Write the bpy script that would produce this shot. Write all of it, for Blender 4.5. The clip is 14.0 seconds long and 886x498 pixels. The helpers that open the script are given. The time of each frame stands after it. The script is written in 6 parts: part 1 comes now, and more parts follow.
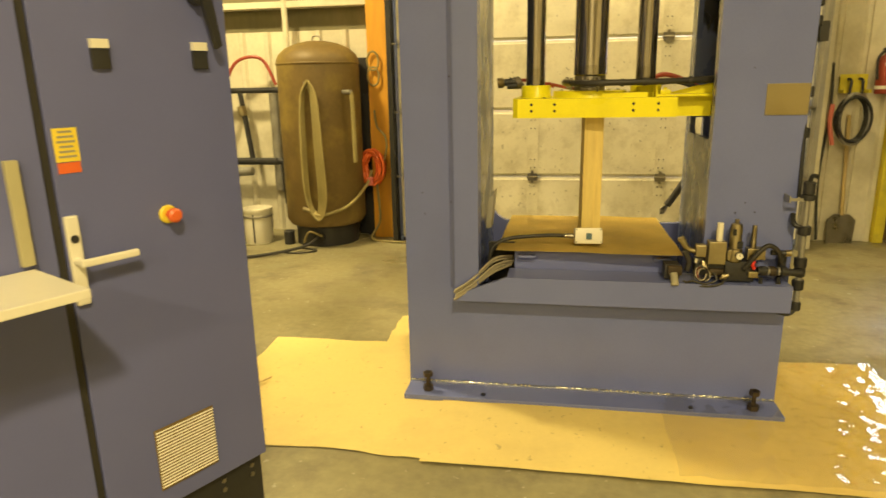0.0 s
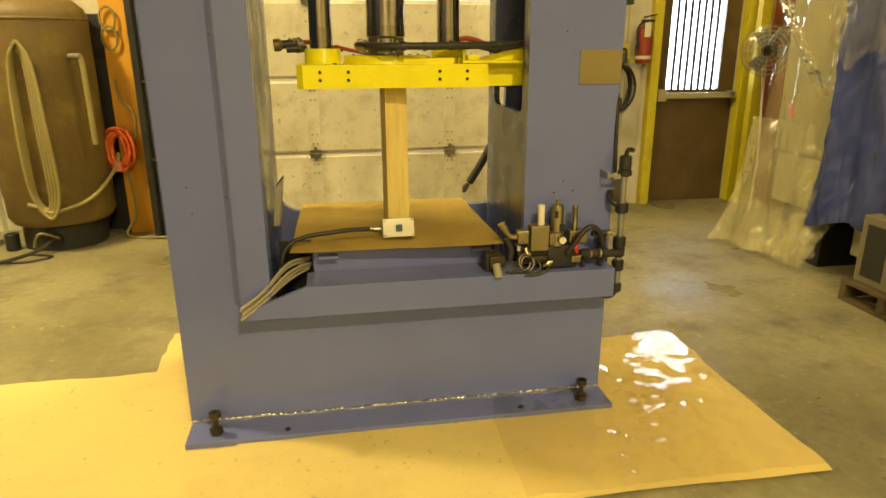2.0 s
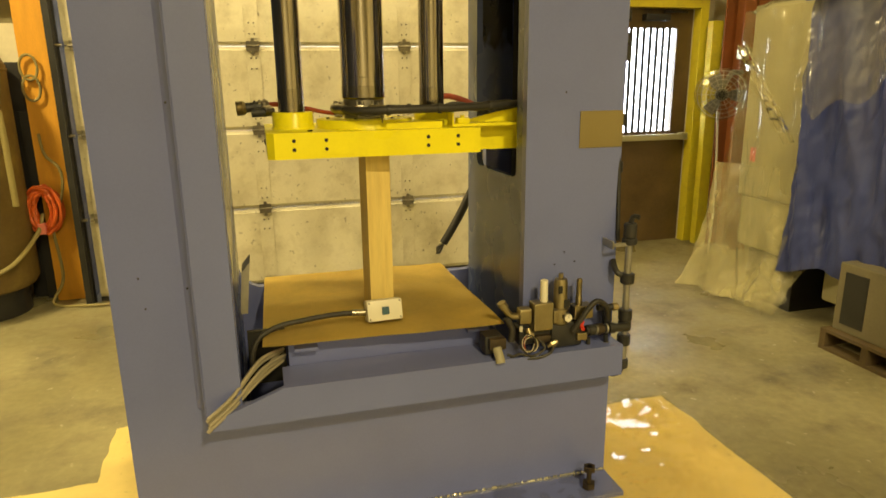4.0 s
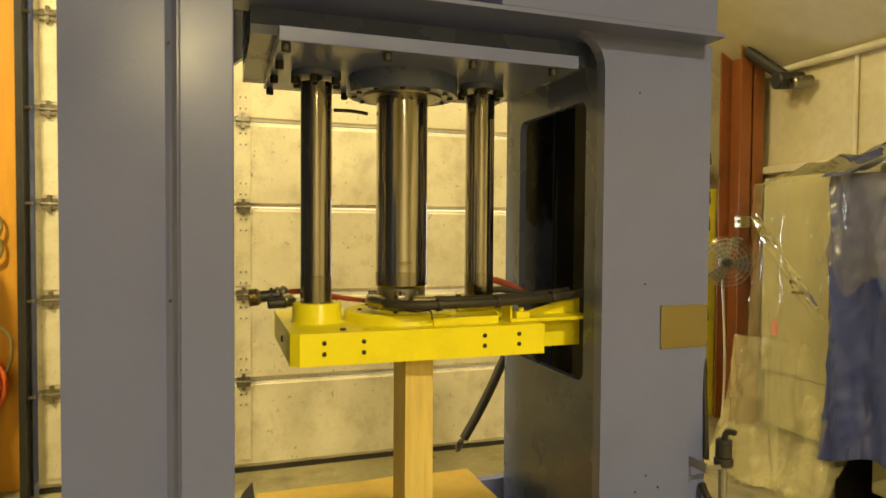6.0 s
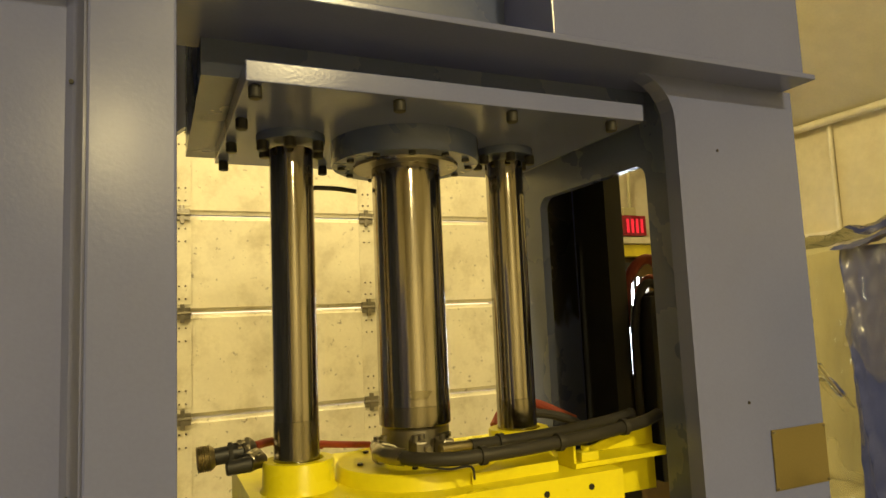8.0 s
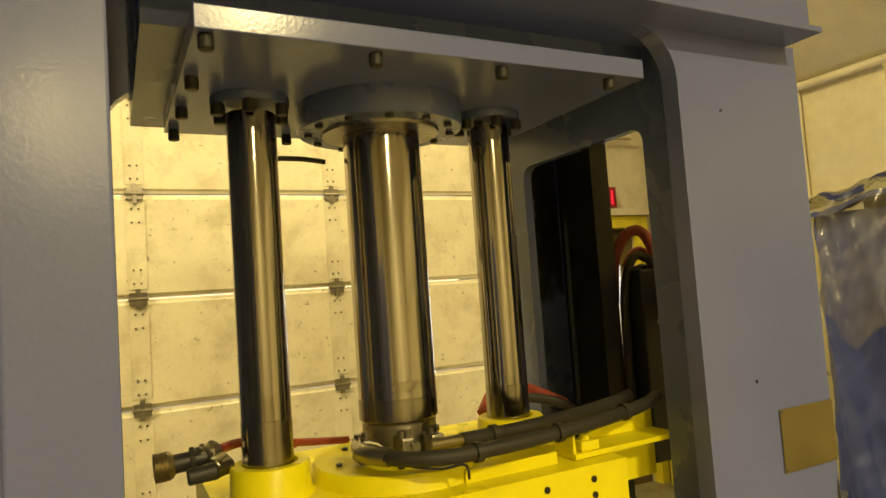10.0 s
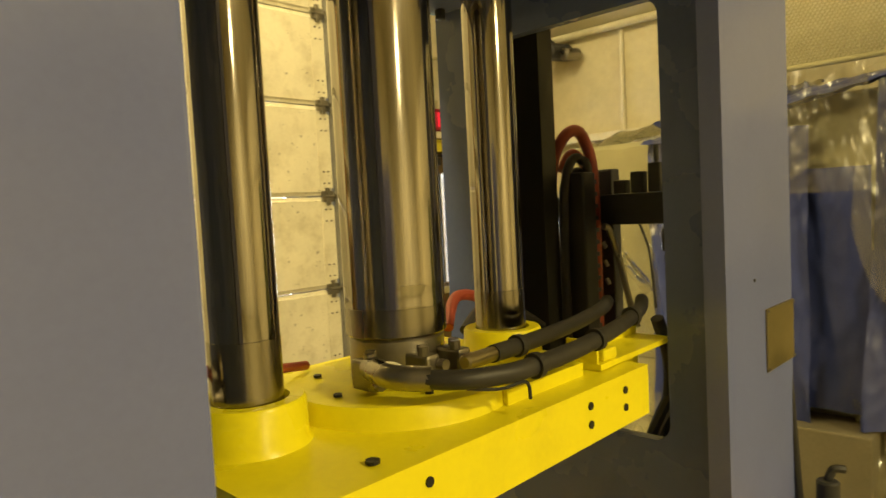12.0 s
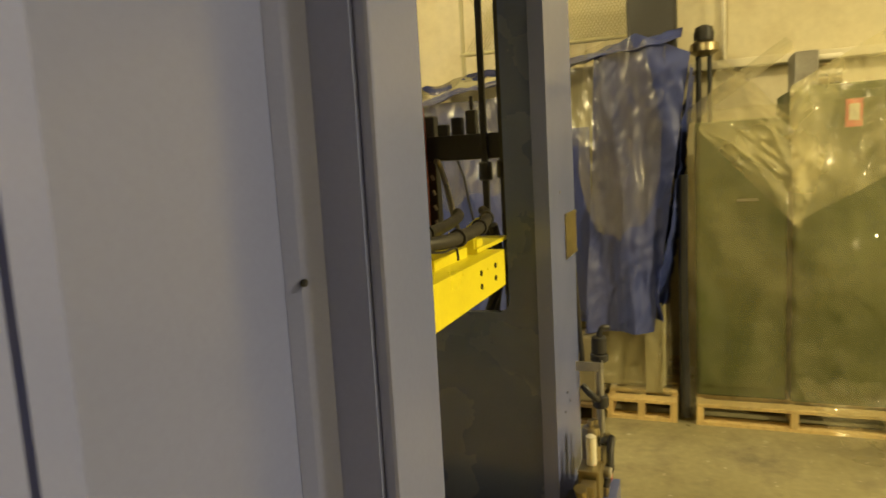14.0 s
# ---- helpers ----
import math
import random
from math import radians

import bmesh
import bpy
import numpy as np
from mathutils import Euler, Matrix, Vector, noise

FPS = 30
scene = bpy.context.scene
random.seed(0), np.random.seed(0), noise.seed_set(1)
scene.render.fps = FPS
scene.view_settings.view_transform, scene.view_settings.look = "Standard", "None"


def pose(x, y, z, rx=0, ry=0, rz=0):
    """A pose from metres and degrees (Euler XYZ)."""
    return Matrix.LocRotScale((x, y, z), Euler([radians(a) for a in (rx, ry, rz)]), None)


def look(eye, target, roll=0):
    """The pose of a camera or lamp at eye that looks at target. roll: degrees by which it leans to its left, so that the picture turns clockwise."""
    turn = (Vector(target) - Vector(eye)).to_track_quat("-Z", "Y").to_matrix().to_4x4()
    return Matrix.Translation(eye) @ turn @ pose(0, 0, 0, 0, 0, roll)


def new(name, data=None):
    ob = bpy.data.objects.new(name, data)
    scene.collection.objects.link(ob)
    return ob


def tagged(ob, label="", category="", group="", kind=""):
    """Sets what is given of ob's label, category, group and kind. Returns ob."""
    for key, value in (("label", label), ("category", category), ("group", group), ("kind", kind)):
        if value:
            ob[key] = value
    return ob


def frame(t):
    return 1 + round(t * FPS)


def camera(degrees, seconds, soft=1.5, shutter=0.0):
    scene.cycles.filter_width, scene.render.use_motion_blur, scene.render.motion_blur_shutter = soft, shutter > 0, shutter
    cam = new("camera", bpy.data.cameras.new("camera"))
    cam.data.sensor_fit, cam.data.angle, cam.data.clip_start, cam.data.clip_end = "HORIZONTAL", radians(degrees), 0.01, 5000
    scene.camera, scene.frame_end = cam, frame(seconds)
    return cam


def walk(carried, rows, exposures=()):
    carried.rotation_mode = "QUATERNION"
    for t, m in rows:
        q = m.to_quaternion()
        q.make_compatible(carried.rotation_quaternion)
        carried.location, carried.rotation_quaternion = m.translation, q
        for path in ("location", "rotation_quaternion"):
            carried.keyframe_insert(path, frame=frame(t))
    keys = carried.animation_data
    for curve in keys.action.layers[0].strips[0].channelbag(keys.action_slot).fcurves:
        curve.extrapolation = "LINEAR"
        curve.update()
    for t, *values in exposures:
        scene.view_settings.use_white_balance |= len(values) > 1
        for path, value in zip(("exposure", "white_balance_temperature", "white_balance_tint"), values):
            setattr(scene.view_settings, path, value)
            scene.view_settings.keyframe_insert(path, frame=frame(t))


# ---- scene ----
cam = camera(68.2, 14.0, shutter=0.4)
PATH = [
    (0, (0.129, 0.141, 1.516), (-0.210, 2.047, 1.016), -1.1),
    (0.5, (0.145, 0.275, 1.517), (-0.044, 2.198, 1.001), -1.7),
    (1, (0.102, 0.400, 1.519), (0.136, 2.327, 0.985), -1.6),
    (1.5, (0.025, 0.528, 1.525), (0.207, 2.446, 0.987), -2.3),
    (2, (0.032, 0.676, 1.491), (0.351, 2.559, 0.898), -0.2),
    (4.5, (-0.121, 1.121, 1.613), (0.441, 2.996, 1.202), -0.1),
    (5, (-0.116, 1.235, 1.631), (0.473, 3.125, 1.347), 1.3),
    (5.5, (-0.159, 1.351, 1.659), (0.428, 3.254, 1.479), 1.0),
    (6, (-0.256, 1.525, 1.699), (0.391, 3.416, 1.638), 0.4),
    (6.5, (-0.259, 1.682, 1.698), (0.446, 3.554, 1.683), -0.8),
    (7, (-0.214, 1.909, 1.720), (0.553, 3.756, 1.764), -1.7),
    (7.5, (-0.230, 2.044, 1.742), (0.576, 3.870, 1.862), -2.2),
    (8, (-0.254, 2.090, 1.754), (0.555, 3.907, 1.961), -2.5),
    (10.5, (-0.222, 2.325, 1.768), (0.739, 4.078, 1.829), -4.3),
    (11, (-0.218, 2.457, 1.741), (0.843, 4.151, 1.681), -3.3),
    (11.5, (-0.278, 2.606, 1.724), (0.914, 4.209, 1.603), -4.4),
    (12, (-0.399, 2.700, 1.708), (1.033, 4.091, 1.591), -3.0),
    (12.5, (-0.460, 2.728, 1.674), (1.080, 3.999, 1.564), -2.5),
    (13, (-0.579, 2.718, 1.640), (1.066, 3.840, 1.451), -2.1),
    (13.5, (-0.705, 2.740, 1.630), (1.035, 3.696, 1.389), -4.5),
    (14, (-0.855, 2.811, 1.627), (0.996, 3.526, 1.378), -3.2),
]
walk(cam, [(t, look(eye, target, roll)) for t, eye, target, roll in PATH],
     [(0, 0.2, 6400, 14), (2, 0.13, 6600, 12), (6.5, 0.08, 6400, 12), (11, 0.12, 6650, 11), (12.5, 0.2, 6400, 11), (14, 0.38, 6100, 13)])

# ---- world, lamps ----
world = bpy.data.worlds.new("world")
scene.world = world
world.use_nodes = True
wn = world.node_tree
sky = wn.nodes.new("ShaderNodeTexSky")
sky.sky_type, sky.sun_disc = "NISHITA", False
sky.sun_elevation, sky.sun_rotation = radians(35), radians(20)
wn.links.new(sky.outputs[0], wn.nodes["Background"].inputs[0])
wn.nodes["Background"].inputs[1].default_value = 0.1

WARM = (1.0, 0.80, 0.36)


def lamp(name, x, y, z, watts, kind="AREA"):
    d = bpy.data.lights.new(name, kind)
    if kind == "AREA":
        d.shape, d.size = "DISK", 0.42
    else:
        d.shadow_soft_size = 0.2
    d.energy, d.color = watts, WARM
    ob = new(name, d)
    ob.location = (x, y, z)
    return ob


# high-bay reflector lamps under the roof, the last added to brighten the tank corner
for lx, ly, lz, lw in ((-0.6, -5.2, 4.2, 310), (1.0, -1.9, 4.7, 330), (-3.2, 4.3, 4.5, 250)):
    lamp("hall_lamp", lx, ly, lz, lw)
# unseen bare point lamp, added to brighten the overhead door and walls
lamp("globe_lamp", 0.9, 4.7, 4.4, 185, "POINT")


# ---- materials ----
def material(name, color, rough=0.6, metal=0.0, var=0.12, scale=6.0, fine=60.0, bump=0.15, stain=None, stain_amt=0.0,
             stain_scale=2.5, spread=0.0, coat=0.0, spec=0.5, rough_var=0.1, stretch=(1, 1, 1), bump_dist=0.002, specks=None, speck_amt=0.7, speck_scale=26.0):
    m = bpy.data.materials.new(name)
    m.use_nodes = True
    nt = m.node_tree
    n, l = nt.nodes, nt.links
    b = n["Principled BSDF"]
    tc = n.new("ShaderNodeTexCoord")
    mp = n.new("ShaderNodeMapping")
    mp.inputs["Scale"].default_value = stretch
    l.new(tc.outputs["Object"], mp.inputs[0])
    big = n.new("ShaderNodeTexNoise")
    big.inputs["Scale"].default_value, big.inputs["Detail"].default_value = scale, 5
    l.new(mp.outputs[0], big.inputs["Vector"])
    small = n.new("ShaderNodeTexNoise")
    small.inputs["Scale"].default_value, small.inputs["Detail"].default_value = fine, 3
    l.new(mp.outputs[0], small.inputs["Vector"])
    add = n.new("ShaderNodeMath")
    add.operation = "MULTIPLY_ADD"
    add.inputs[1].default_value = 0.4
    l.new(small.outputs[0], add.inputs[0])
    l.new(big.outputs[0], add.inputs[2])
    ramp = n.new("ShaderNodeMapRange")
    ramp.inputs[1].default_value, ramp.inputs[2].default_value = 0.4, 1.0
    ramp.inputs[3].default_value, ramp.inputs[4].default_value = 1 - var, 1 + var
    l.new(add.outputs[0], ramp.inputs[0])
    mul = n.new("ShaderNodeVectorMath")
    mul.operation = "SCALE"
    mul.inputs[0].default_value = color[:3]
    l.new(ramp.outputs[0], mul.inputs["Scale"])
    out = mul.outputs[0]
    if spread:
        oi = n.new("ShaderNodeObjectInfo")
        r2 = n.new("ShaderNodeMapRange")
        r2.inputs[3].default_value, r2.inputs[4].default_value = 1 - spread, 1 + spread
        l.new(oi.outputs["Random"], r2.inputs[0])
        m2 = n.new("ShaderNodeVectorMath")
        m2.operation = "SCALE"
        l.new(out, m2.inputs[0])
        l.new(r2.outputs[0], m2.inputs["Scale"])
        out = m2.outputs[0]
    if stain:
        st = n.new("ShaderNodeTexNoise")
        st.inputs["Scale"].default_value, st.inputs["Detail"].default_value = stain_scale, 8
        st.inputs["Roughness"].default_value = 0.65
        l.new(mp.outputs[0], st.inputs["Vector"])
        sr = n.new("ShaderNodeMapRange")
        sr.inputs[1].default_value, sr.inputs[2].default_value = 0.48, 0.72
        sr.inputs[4].default_value = stain_amt
        l.new(st.outputs[0], sr.inputs[0])
        mx = n.new("ShaderNodeMix")
        mx.data_type = "RGBA"
        l.new(sr.outputs[0], mx.inputs[0])
        l.new(out, mx.inputs[6])
        mx.inputs[7].default_value = (*stain, 1)
        out = mx.outputs[2]
    if specks:
        sp = n.new("ShaderNodeTexNoise")
        sp.inputs["Scale"].default_value, sp.inputs["Detail"].default_value = speck_scale, 4
        l.new(tc.outputs["Object"], sp.inputs["Vector"])
        s2 = n.new("ShaderNodeMapRange")
        s2.inputs[1].default_value, s2.inputs[2].default_value = 0.66, 0.74
        s2.inputs[4].default_value = speck_amt
        l.new(sp.outputs[0], s2.inputs[0])
        mx = n.new("ShaderNodeMix")
        mx.data_type = "RGBA"
        l.new(s2.outputs[0], mx.inputs[0])
        l.new(out, mx.inputs[6])
        mx.inputs[7].default_value = (*specks, 1)
        out = mx.outputs[2]
    l.new(out, b.inputs["Base Color"])
    rr = n.new("ShaderNodeMapRange")
    rr.inputs[1].default_value, rr.inputs[2].default_value = 0.35, 0.65
    rr.inputs[3].default_value, rr.inputs[4].default_value = max(rough - rough_var, 0.02), min(rough + rough_var, 1)
    l.new(big.outputs[0], rr.inputs[0])
    l.new(rr.outputs[0], b.inputs["Roughness"])
    b.inputs["Metallic"].default_value = metal
    b.inputs["Specular IOR Level"].default_value = spec
    b.inputs["Coat Weight"].default_value = coat
    if bump:
        bp = n.new("ShaderNodeBump")
        bp.inputs["Strength"].default_value, bp.inputs["Distance"].default_value = bump, bump_dist
        l.new(add.outputs[0], bp.inputs["Height"])
        l.new(bp.outputs[0], b.inputs["Normal"])
    return m


def film(name, tint, opacity, rough=0.12, scale=5.0, bump=0.6, grain=(0.9, 0.9, 0.4)):
    """Clear sheet plastic: partly see-through, glossy and creased."""
    m = bpy.data.materials.new(name)
    m.use_nodes = True
    nt = m.node_tree
    n, l = nt.nodes, nt.links
    n.remove(n["Principled BSDF"])
    tc = n.new("ShaderNodeTexCoord")
    mp = n.new("ShaderNodeMapping")
    mp.inputs["Scale"].default_value = grain
    l.new(tc.outputs["Object"], mp.inputs[0])
    ns = n.new("ShaderNodeTexNoise")
    ns.noise_type = "RIDGED_MULTIFRACTAL"
    ns.inputs["Scale"].default_value, ns.inputs["Detail"].default_value = scale, 1.5
    ns.inputs["Distortion"].default_value = 0.8
    l.new(mp.outputs[0], ns.inputs["Vector"])
    bp = n.new("ShaderNodeBump")
    bp.inputs["Strength"].default_value, bp.inputs["Distance"].default_value = bump, 0.012
    l.new(ns.outputs[0], bp.inputs["Height"])
    mr = n.new("ShaderNodeMapRange")
    mr.inputs[1].default_value, mr.inputs[2].default_value = 0.35, 0.7
    mr.inputs[3].default_value, mr.inputs[4].default_value = opacity * 0.5, min(opacity * 1.6, 1)
    haze = n.new("ShaderNodeTexNoise")
    haze.inputs["Scale"].default_value, haze.inputs["Detail"].default_value = scale * 0.4, 3
    l.new(tc.outputs["Object"], haze.inputs["Vector"])
    l.new(haze.outputs[0], mr.inputs[0])
    clear = n.new("ShaderNodeBsdfTransparent")
    clear.inputs[0].default_value = (0.93, 0.92, 0.86, 1)
    milky = n.new("ShaderNodeBsdfDiffuse")
    milky.inputs[0].default_value = (*tint, 1)
    l.new(bp.outputs[0], milky.inputs["Normal"])
    gloss = n.new("ShaderNodeBsdfGlossy")
    gloss.inputs["Roughness"].default_value = rough
    l.new(bp.outputs[0], gloss.inputs["Normal"])
    body = n.new("ShaderNodeMixShader")
    l.new(mr.outputs[0], body.inputs[0])
    l.new(clear.outputs[0], body.inputs[1])
    l.new(milky.outputs[0], body.inputs[2])
    fr = n.new("ShaderNodeFresnel")
    fr.inputs["IOR"].default_value = 1.55
    l.new(bp.outputs[0], fr.inputs["Normal"])
    top = n.new("ShaderNodeMixShader")
    l.new(fr.outputs[0], top.inputs[0])
    l.new(body.outputs[0], top.inputs[1])
    l.new(gloss.outputs[0], top.inputs[2])
    l.new(top.outputs[0], n["Material Output"].inputs[0])
    return m


PRESS = material("press_paint", (0.148, 0.178, 0.43), 0.21, var=0.07, scale=3, fine=170, bump=0.2, spec=0.5, rough_var=0.05)
# same paint as PRESS, darkened: shade of the inner faces put into the colour
PRESS_SHADED = material("press_paint_shaded", (0.088, 0.115, 0.26), 0.26, var=0.1, scale=4, fine=120, bump=0.1)
YELLOW = material("yellow_paint", (0.90, 0.81, 0.012), 0.34, var=0.05, scale=4, fine=90, bump=0.08, spec=0.3, stain=(0.45, 0.36, 0.02), stain_amt=0.25, stain_scale=7)
YELLOW_TRIM = material("yellow_trim_paint", (0.68, 0.58, 0.03), 0.5, var=0.1, scale=5, stain=(0.3, 0.24, 0.05), stain_amt=0.5, stain_scale=5)
# stretched colour variation paints upright reflection streaks on the polished steel
CHROME = material("polished_rod", (0.36, 0.335, 0.30), 0.1, 1.0, var=0.4, scale=30, fine=150, bump=0.12, rough_var=0.05, stretch=(1, 1, 0.012), bump_dist=0.0005)
SLEEVE = material("brushed_sleeve", (0.30, 0.275, 0.23), 0.2, 1.0, var=0.15, scale=16, fine=90, bump=0.05, stretch=(1, 1, 0.1))
STEEL = material("raw_steel", (0.30, 0.28, 0.24), 0.36, 1.0, var=0.2, scale=12, fine=90, bump=0.1)
BRASS = material("brass_fitting", (0.36, 0.31, 0.19), 0.38, 1.0, var=0.15, scale=14)
BRASS_PLATE = material("brass_plate", (0.30, 0.25, 0.13), 0.4, 0.8, var=0.1, scale=6, fine=200)
BLACK = material("black_steel", (0.022, 0.022, 0.024), 0.5, var=0.3, scale=8)
RUBBER = material("black_rubber", (0.028, 0.026, 0.024), 0.55, var=0.25, scale=10, fine=160, bump=0.2)
RED_HOSE = material("red_hose", (0.30, 0.05, 0.025), 0.5, var=0.2)
CONCRETE = material("concrete_floor", (0.275, 0.248, 0.142), 0.48, var=0.36, scale=1.3, fine=22, bump=0.35, stain=(0.11, 0.095, 0.07), stain_amt=0.85, stain_scale=2.6, rough_var=0.22, specks=(0.56, 0.51, 0.42), speck_amt=0.6, speck_scale=19)
KRAFT = material("kraft_cardboard", (0.72, 0.575, 0.21), 0.6, var=0.06, scale=2, fine=45, bump=0.25, stain=(0.42, 0.31, 0.14), stain_amt=0.4, stain_scale=1.5, specks=(0.25, 0.18, 0.08), speck_amt=0.5, speck_scale=30)
CARD = material("cardboard_pad", (0.74, 0.54, 0.14), 0.7, var=0.09, scale=3, fine=60, stain=(0.26, 0.18, 0.07), stain_amt=0.4)
WOOD = material("softwood", (0.58, 0.44, 0.19), 0.65, var=0.18, scale=5, fine=40, stretch=(6, 6, 0.5), stain=(0.28, 0.17, 0.06), stain_amt=0.4, stain_scale=6, spread=0.12)
ORANGE_WOOD = material("orange_post_paint", (0.72, 0.35, 0.03), 0.55, var=0.15, scale=4, stretch=(4, 4, 0.6))
RUST_STEEL = material("red_oxide_column", (0.27, 0.085, 0.02), 0.6, var=0.2, scale=3, stain=(0.1, 0.05, 0.02), stain_amt=0.6)
DOOR_WHITE = material("cream_door_paint", (0.74, 0.70, 0.56), 0.46, var=0.09, scale=3.5, fine=50, bump=0.35, stain=(0.34, 0.29, 0.17), stain_amt=0.55, stain_scale=4.5, spread=0.04, specks=(0.08, 0.06, 0.04), speck_amt=0.6, speck_scale=30, bump_dist=0.004)
WALL_WHITE = material("cream_sheet_metal", (0.66, 0.62, 0.48), 0.5, var=0.12, scale=2.0, fine=30, stain=(0.32, 0.28, 0.17), stain_amt=0.6, stain_scale=1.8)
FOAM = material("foil_insulation", (0.62, 0.57, 0.40), 0.5, var=0.15, scale=2.5, fine=18, bump=0.5, stain=(0.35, 0.29, 0.16), stain_amt=0.5, bump_dist=0.01)
# darker wall tone, deepened because the metal above the cladding is unlit
UNLIT_WALL = material("unlit_olive_wall", (0.17, 0.155, 0.085), 0.75, var=0.2, scale=3, fine=26, stain=(0.32, 0.28, 0.16), stain_amt=0.5, stain_scale=2.2, stretch=(1, 1, 0.3))
CEIL = material("ceiling_insulation", (0.6, 0.56, 0.42), 0.7, var=0.1)
GREY_METAL = material("galvanised", (0.34, 0.33, 0.30), 0.45, 0.7, var=0.2, scale=9)
DOOR_BROWN = material("brown_door_paint", (0.13, 0.085, 0.035), 0.45, var=0.2, scale=4, stain=(0.05, 0.035, 0.02), stain_amt=0.5)
TANK = material("rusty_tank_paint", (0.15, 0.10, 0.03), 0.6, var=0.25, scale=4, fine=30, stain=(0.40, 0.30, 0.05), stain_amt=0.5, stain_scale=2.2)
HOSE_TAN = material("tan_hose", (0.30, 0.25, 0.10), 0.5, var=0.15)
WHITE = material("white_plastic", (0.74, 0.71, 0.60), 0.4, var=0.04)
ORANGE = material("orange_plastic", (0.72, 0.14, 0.03), 0.4, var=0.08)
RED = material("red_plastic", (0.55, 0.03, 0.02), 0.4, var=0.05)
PINK = material("pink_label", (0.75, 0.22, 0.18), 0.6, var=0.05)
CAB_BLUE = material("cabinet_paint", (0.118, 0.134, 0.33), 0.42, var=0.06, scale=3, fine=220, bump=0.2, rough_var=0.05)
TARP = material("blue_tarp", (0.036, 0.052, 0.21), 0.42, var=0.25, scale=2.2, fine=150, bump=0.3, stain=(0.15, 0.14, 0.15), stain_amt=0.35, stain_scale=1.3, bump_dist=0.002, rough_var=0.1, stretch=(1.5, 1.5, 0.5))
GREEN = material("green_cabinet_paint", (0.062, 0.085, 0.018), 0.5, var=0.2, scale=2.5, stain=(0.10, 0.09, 0.04), stain_amt=0.3, stain_scale=1.5)
BEIGE = material("beige_cabinet_paint", (0.40, 0.37, 0.22), 0.5, var=0.08, scale=3)
PLASTIC = film("clear_sheet_plastic", (0.75, 0.68, 0.38), 0.09, 0.08, 5.0, 1.0)
PLASTIC_MILKY = film("milky_sheet_plastic", (0.74, 0.68, 0.40), 0.3, 0.1, 7.0, 0.9)
DARK_WOOD = material("dark_pallet_wood", (0.10, 0.07, 0.035), 0.7, var=0.3, scale=5, fine=40, stretch=(6, 6, 0.5))
PINE = material("pale_pine", (0.74, 0.58, 0.20), 0.6, var=0.12, scale=5, fine=40, stretch=(6, 6, 0.5), stain=(0.42, 0.26, 0.07), stain_amt=0.35, stain_scale=7)
PALE_WIRE = material("pale_plated_wire", (0.62, 0.59, 0.50), 0.4, 0.3, var=0.1)
FLOOR_FILM = film("floor_film", (0.8, 0.78, 0.6), 0.03, 0.05, 4.0, 0.4, (1, 1, 1))
GREYTAN = material("machine_grey", (0.30, 0.28, 0.20), 0.5, var=0.12)
TAPE = material("label_yellow", (0.8, 0.62, 0.05), 0.5, var=0.04)
CABLE = material("grey_cable", (0.30, 0.27, 0.20), 0.55, var=0.15)
RUSTY = material("rusty_bolt", (0.06, 0.045, 0.03), 0.5, 0.5, var=0.3, scale=30)
# press colour that turns black above a noisy height
BLACK_FADE = material("black_fade_patch", (0.088, 0.115, 0.26), 0.34, var=0.1, scale=4, fine=120, bump=0.1)
on, ol = BLACK_FADE.node_tree.nodes, BLACK_FADE.node_tree.links
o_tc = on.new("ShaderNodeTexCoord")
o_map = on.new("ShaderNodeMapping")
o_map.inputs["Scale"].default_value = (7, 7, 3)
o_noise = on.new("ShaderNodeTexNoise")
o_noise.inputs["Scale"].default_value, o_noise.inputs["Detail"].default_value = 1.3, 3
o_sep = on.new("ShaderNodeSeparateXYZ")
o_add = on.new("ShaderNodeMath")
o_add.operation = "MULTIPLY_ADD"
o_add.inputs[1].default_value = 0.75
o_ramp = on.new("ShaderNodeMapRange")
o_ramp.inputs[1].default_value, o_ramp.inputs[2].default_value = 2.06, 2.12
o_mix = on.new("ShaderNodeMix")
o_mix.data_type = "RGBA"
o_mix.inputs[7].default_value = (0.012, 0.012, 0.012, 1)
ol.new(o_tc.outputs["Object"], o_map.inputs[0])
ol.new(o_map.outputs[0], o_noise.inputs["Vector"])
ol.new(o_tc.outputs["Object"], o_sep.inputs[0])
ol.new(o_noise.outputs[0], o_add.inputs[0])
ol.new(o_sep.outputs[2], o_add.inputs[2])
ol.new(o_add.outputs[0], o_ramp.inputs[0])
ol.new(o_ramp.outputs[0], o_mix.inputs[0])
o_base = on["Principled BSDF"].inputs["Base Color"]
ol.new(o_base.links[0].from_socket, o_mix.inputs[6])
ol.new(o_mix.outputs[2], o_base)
# flat black for the inner post, and as painted darkness inside holes and slots
DEEP_BLACK = material("deep_black", (0.012, 0.012, 0.012), 0.5, var=0.2)


def glow(name, color, strength):
    m = bpy.data.materials.new(name)
    m.use_nodes = True
    b = m.node_tree.nodes["Principled BSDF"]
    b.inputs["Base Color"].default_value = (*color, 1)
    b.inputs["Emission Color"].default_value = (*color, 1)
    b.inputs["Emission Strength"].default_value = strength
    return m


DAYLIGHT = glow("daylight_outside", (0.82, 0.91, 1.0), 13.0)
EXIT_RED = glow("exit_red", (0.8, 0.02, 0.05), 0.6)


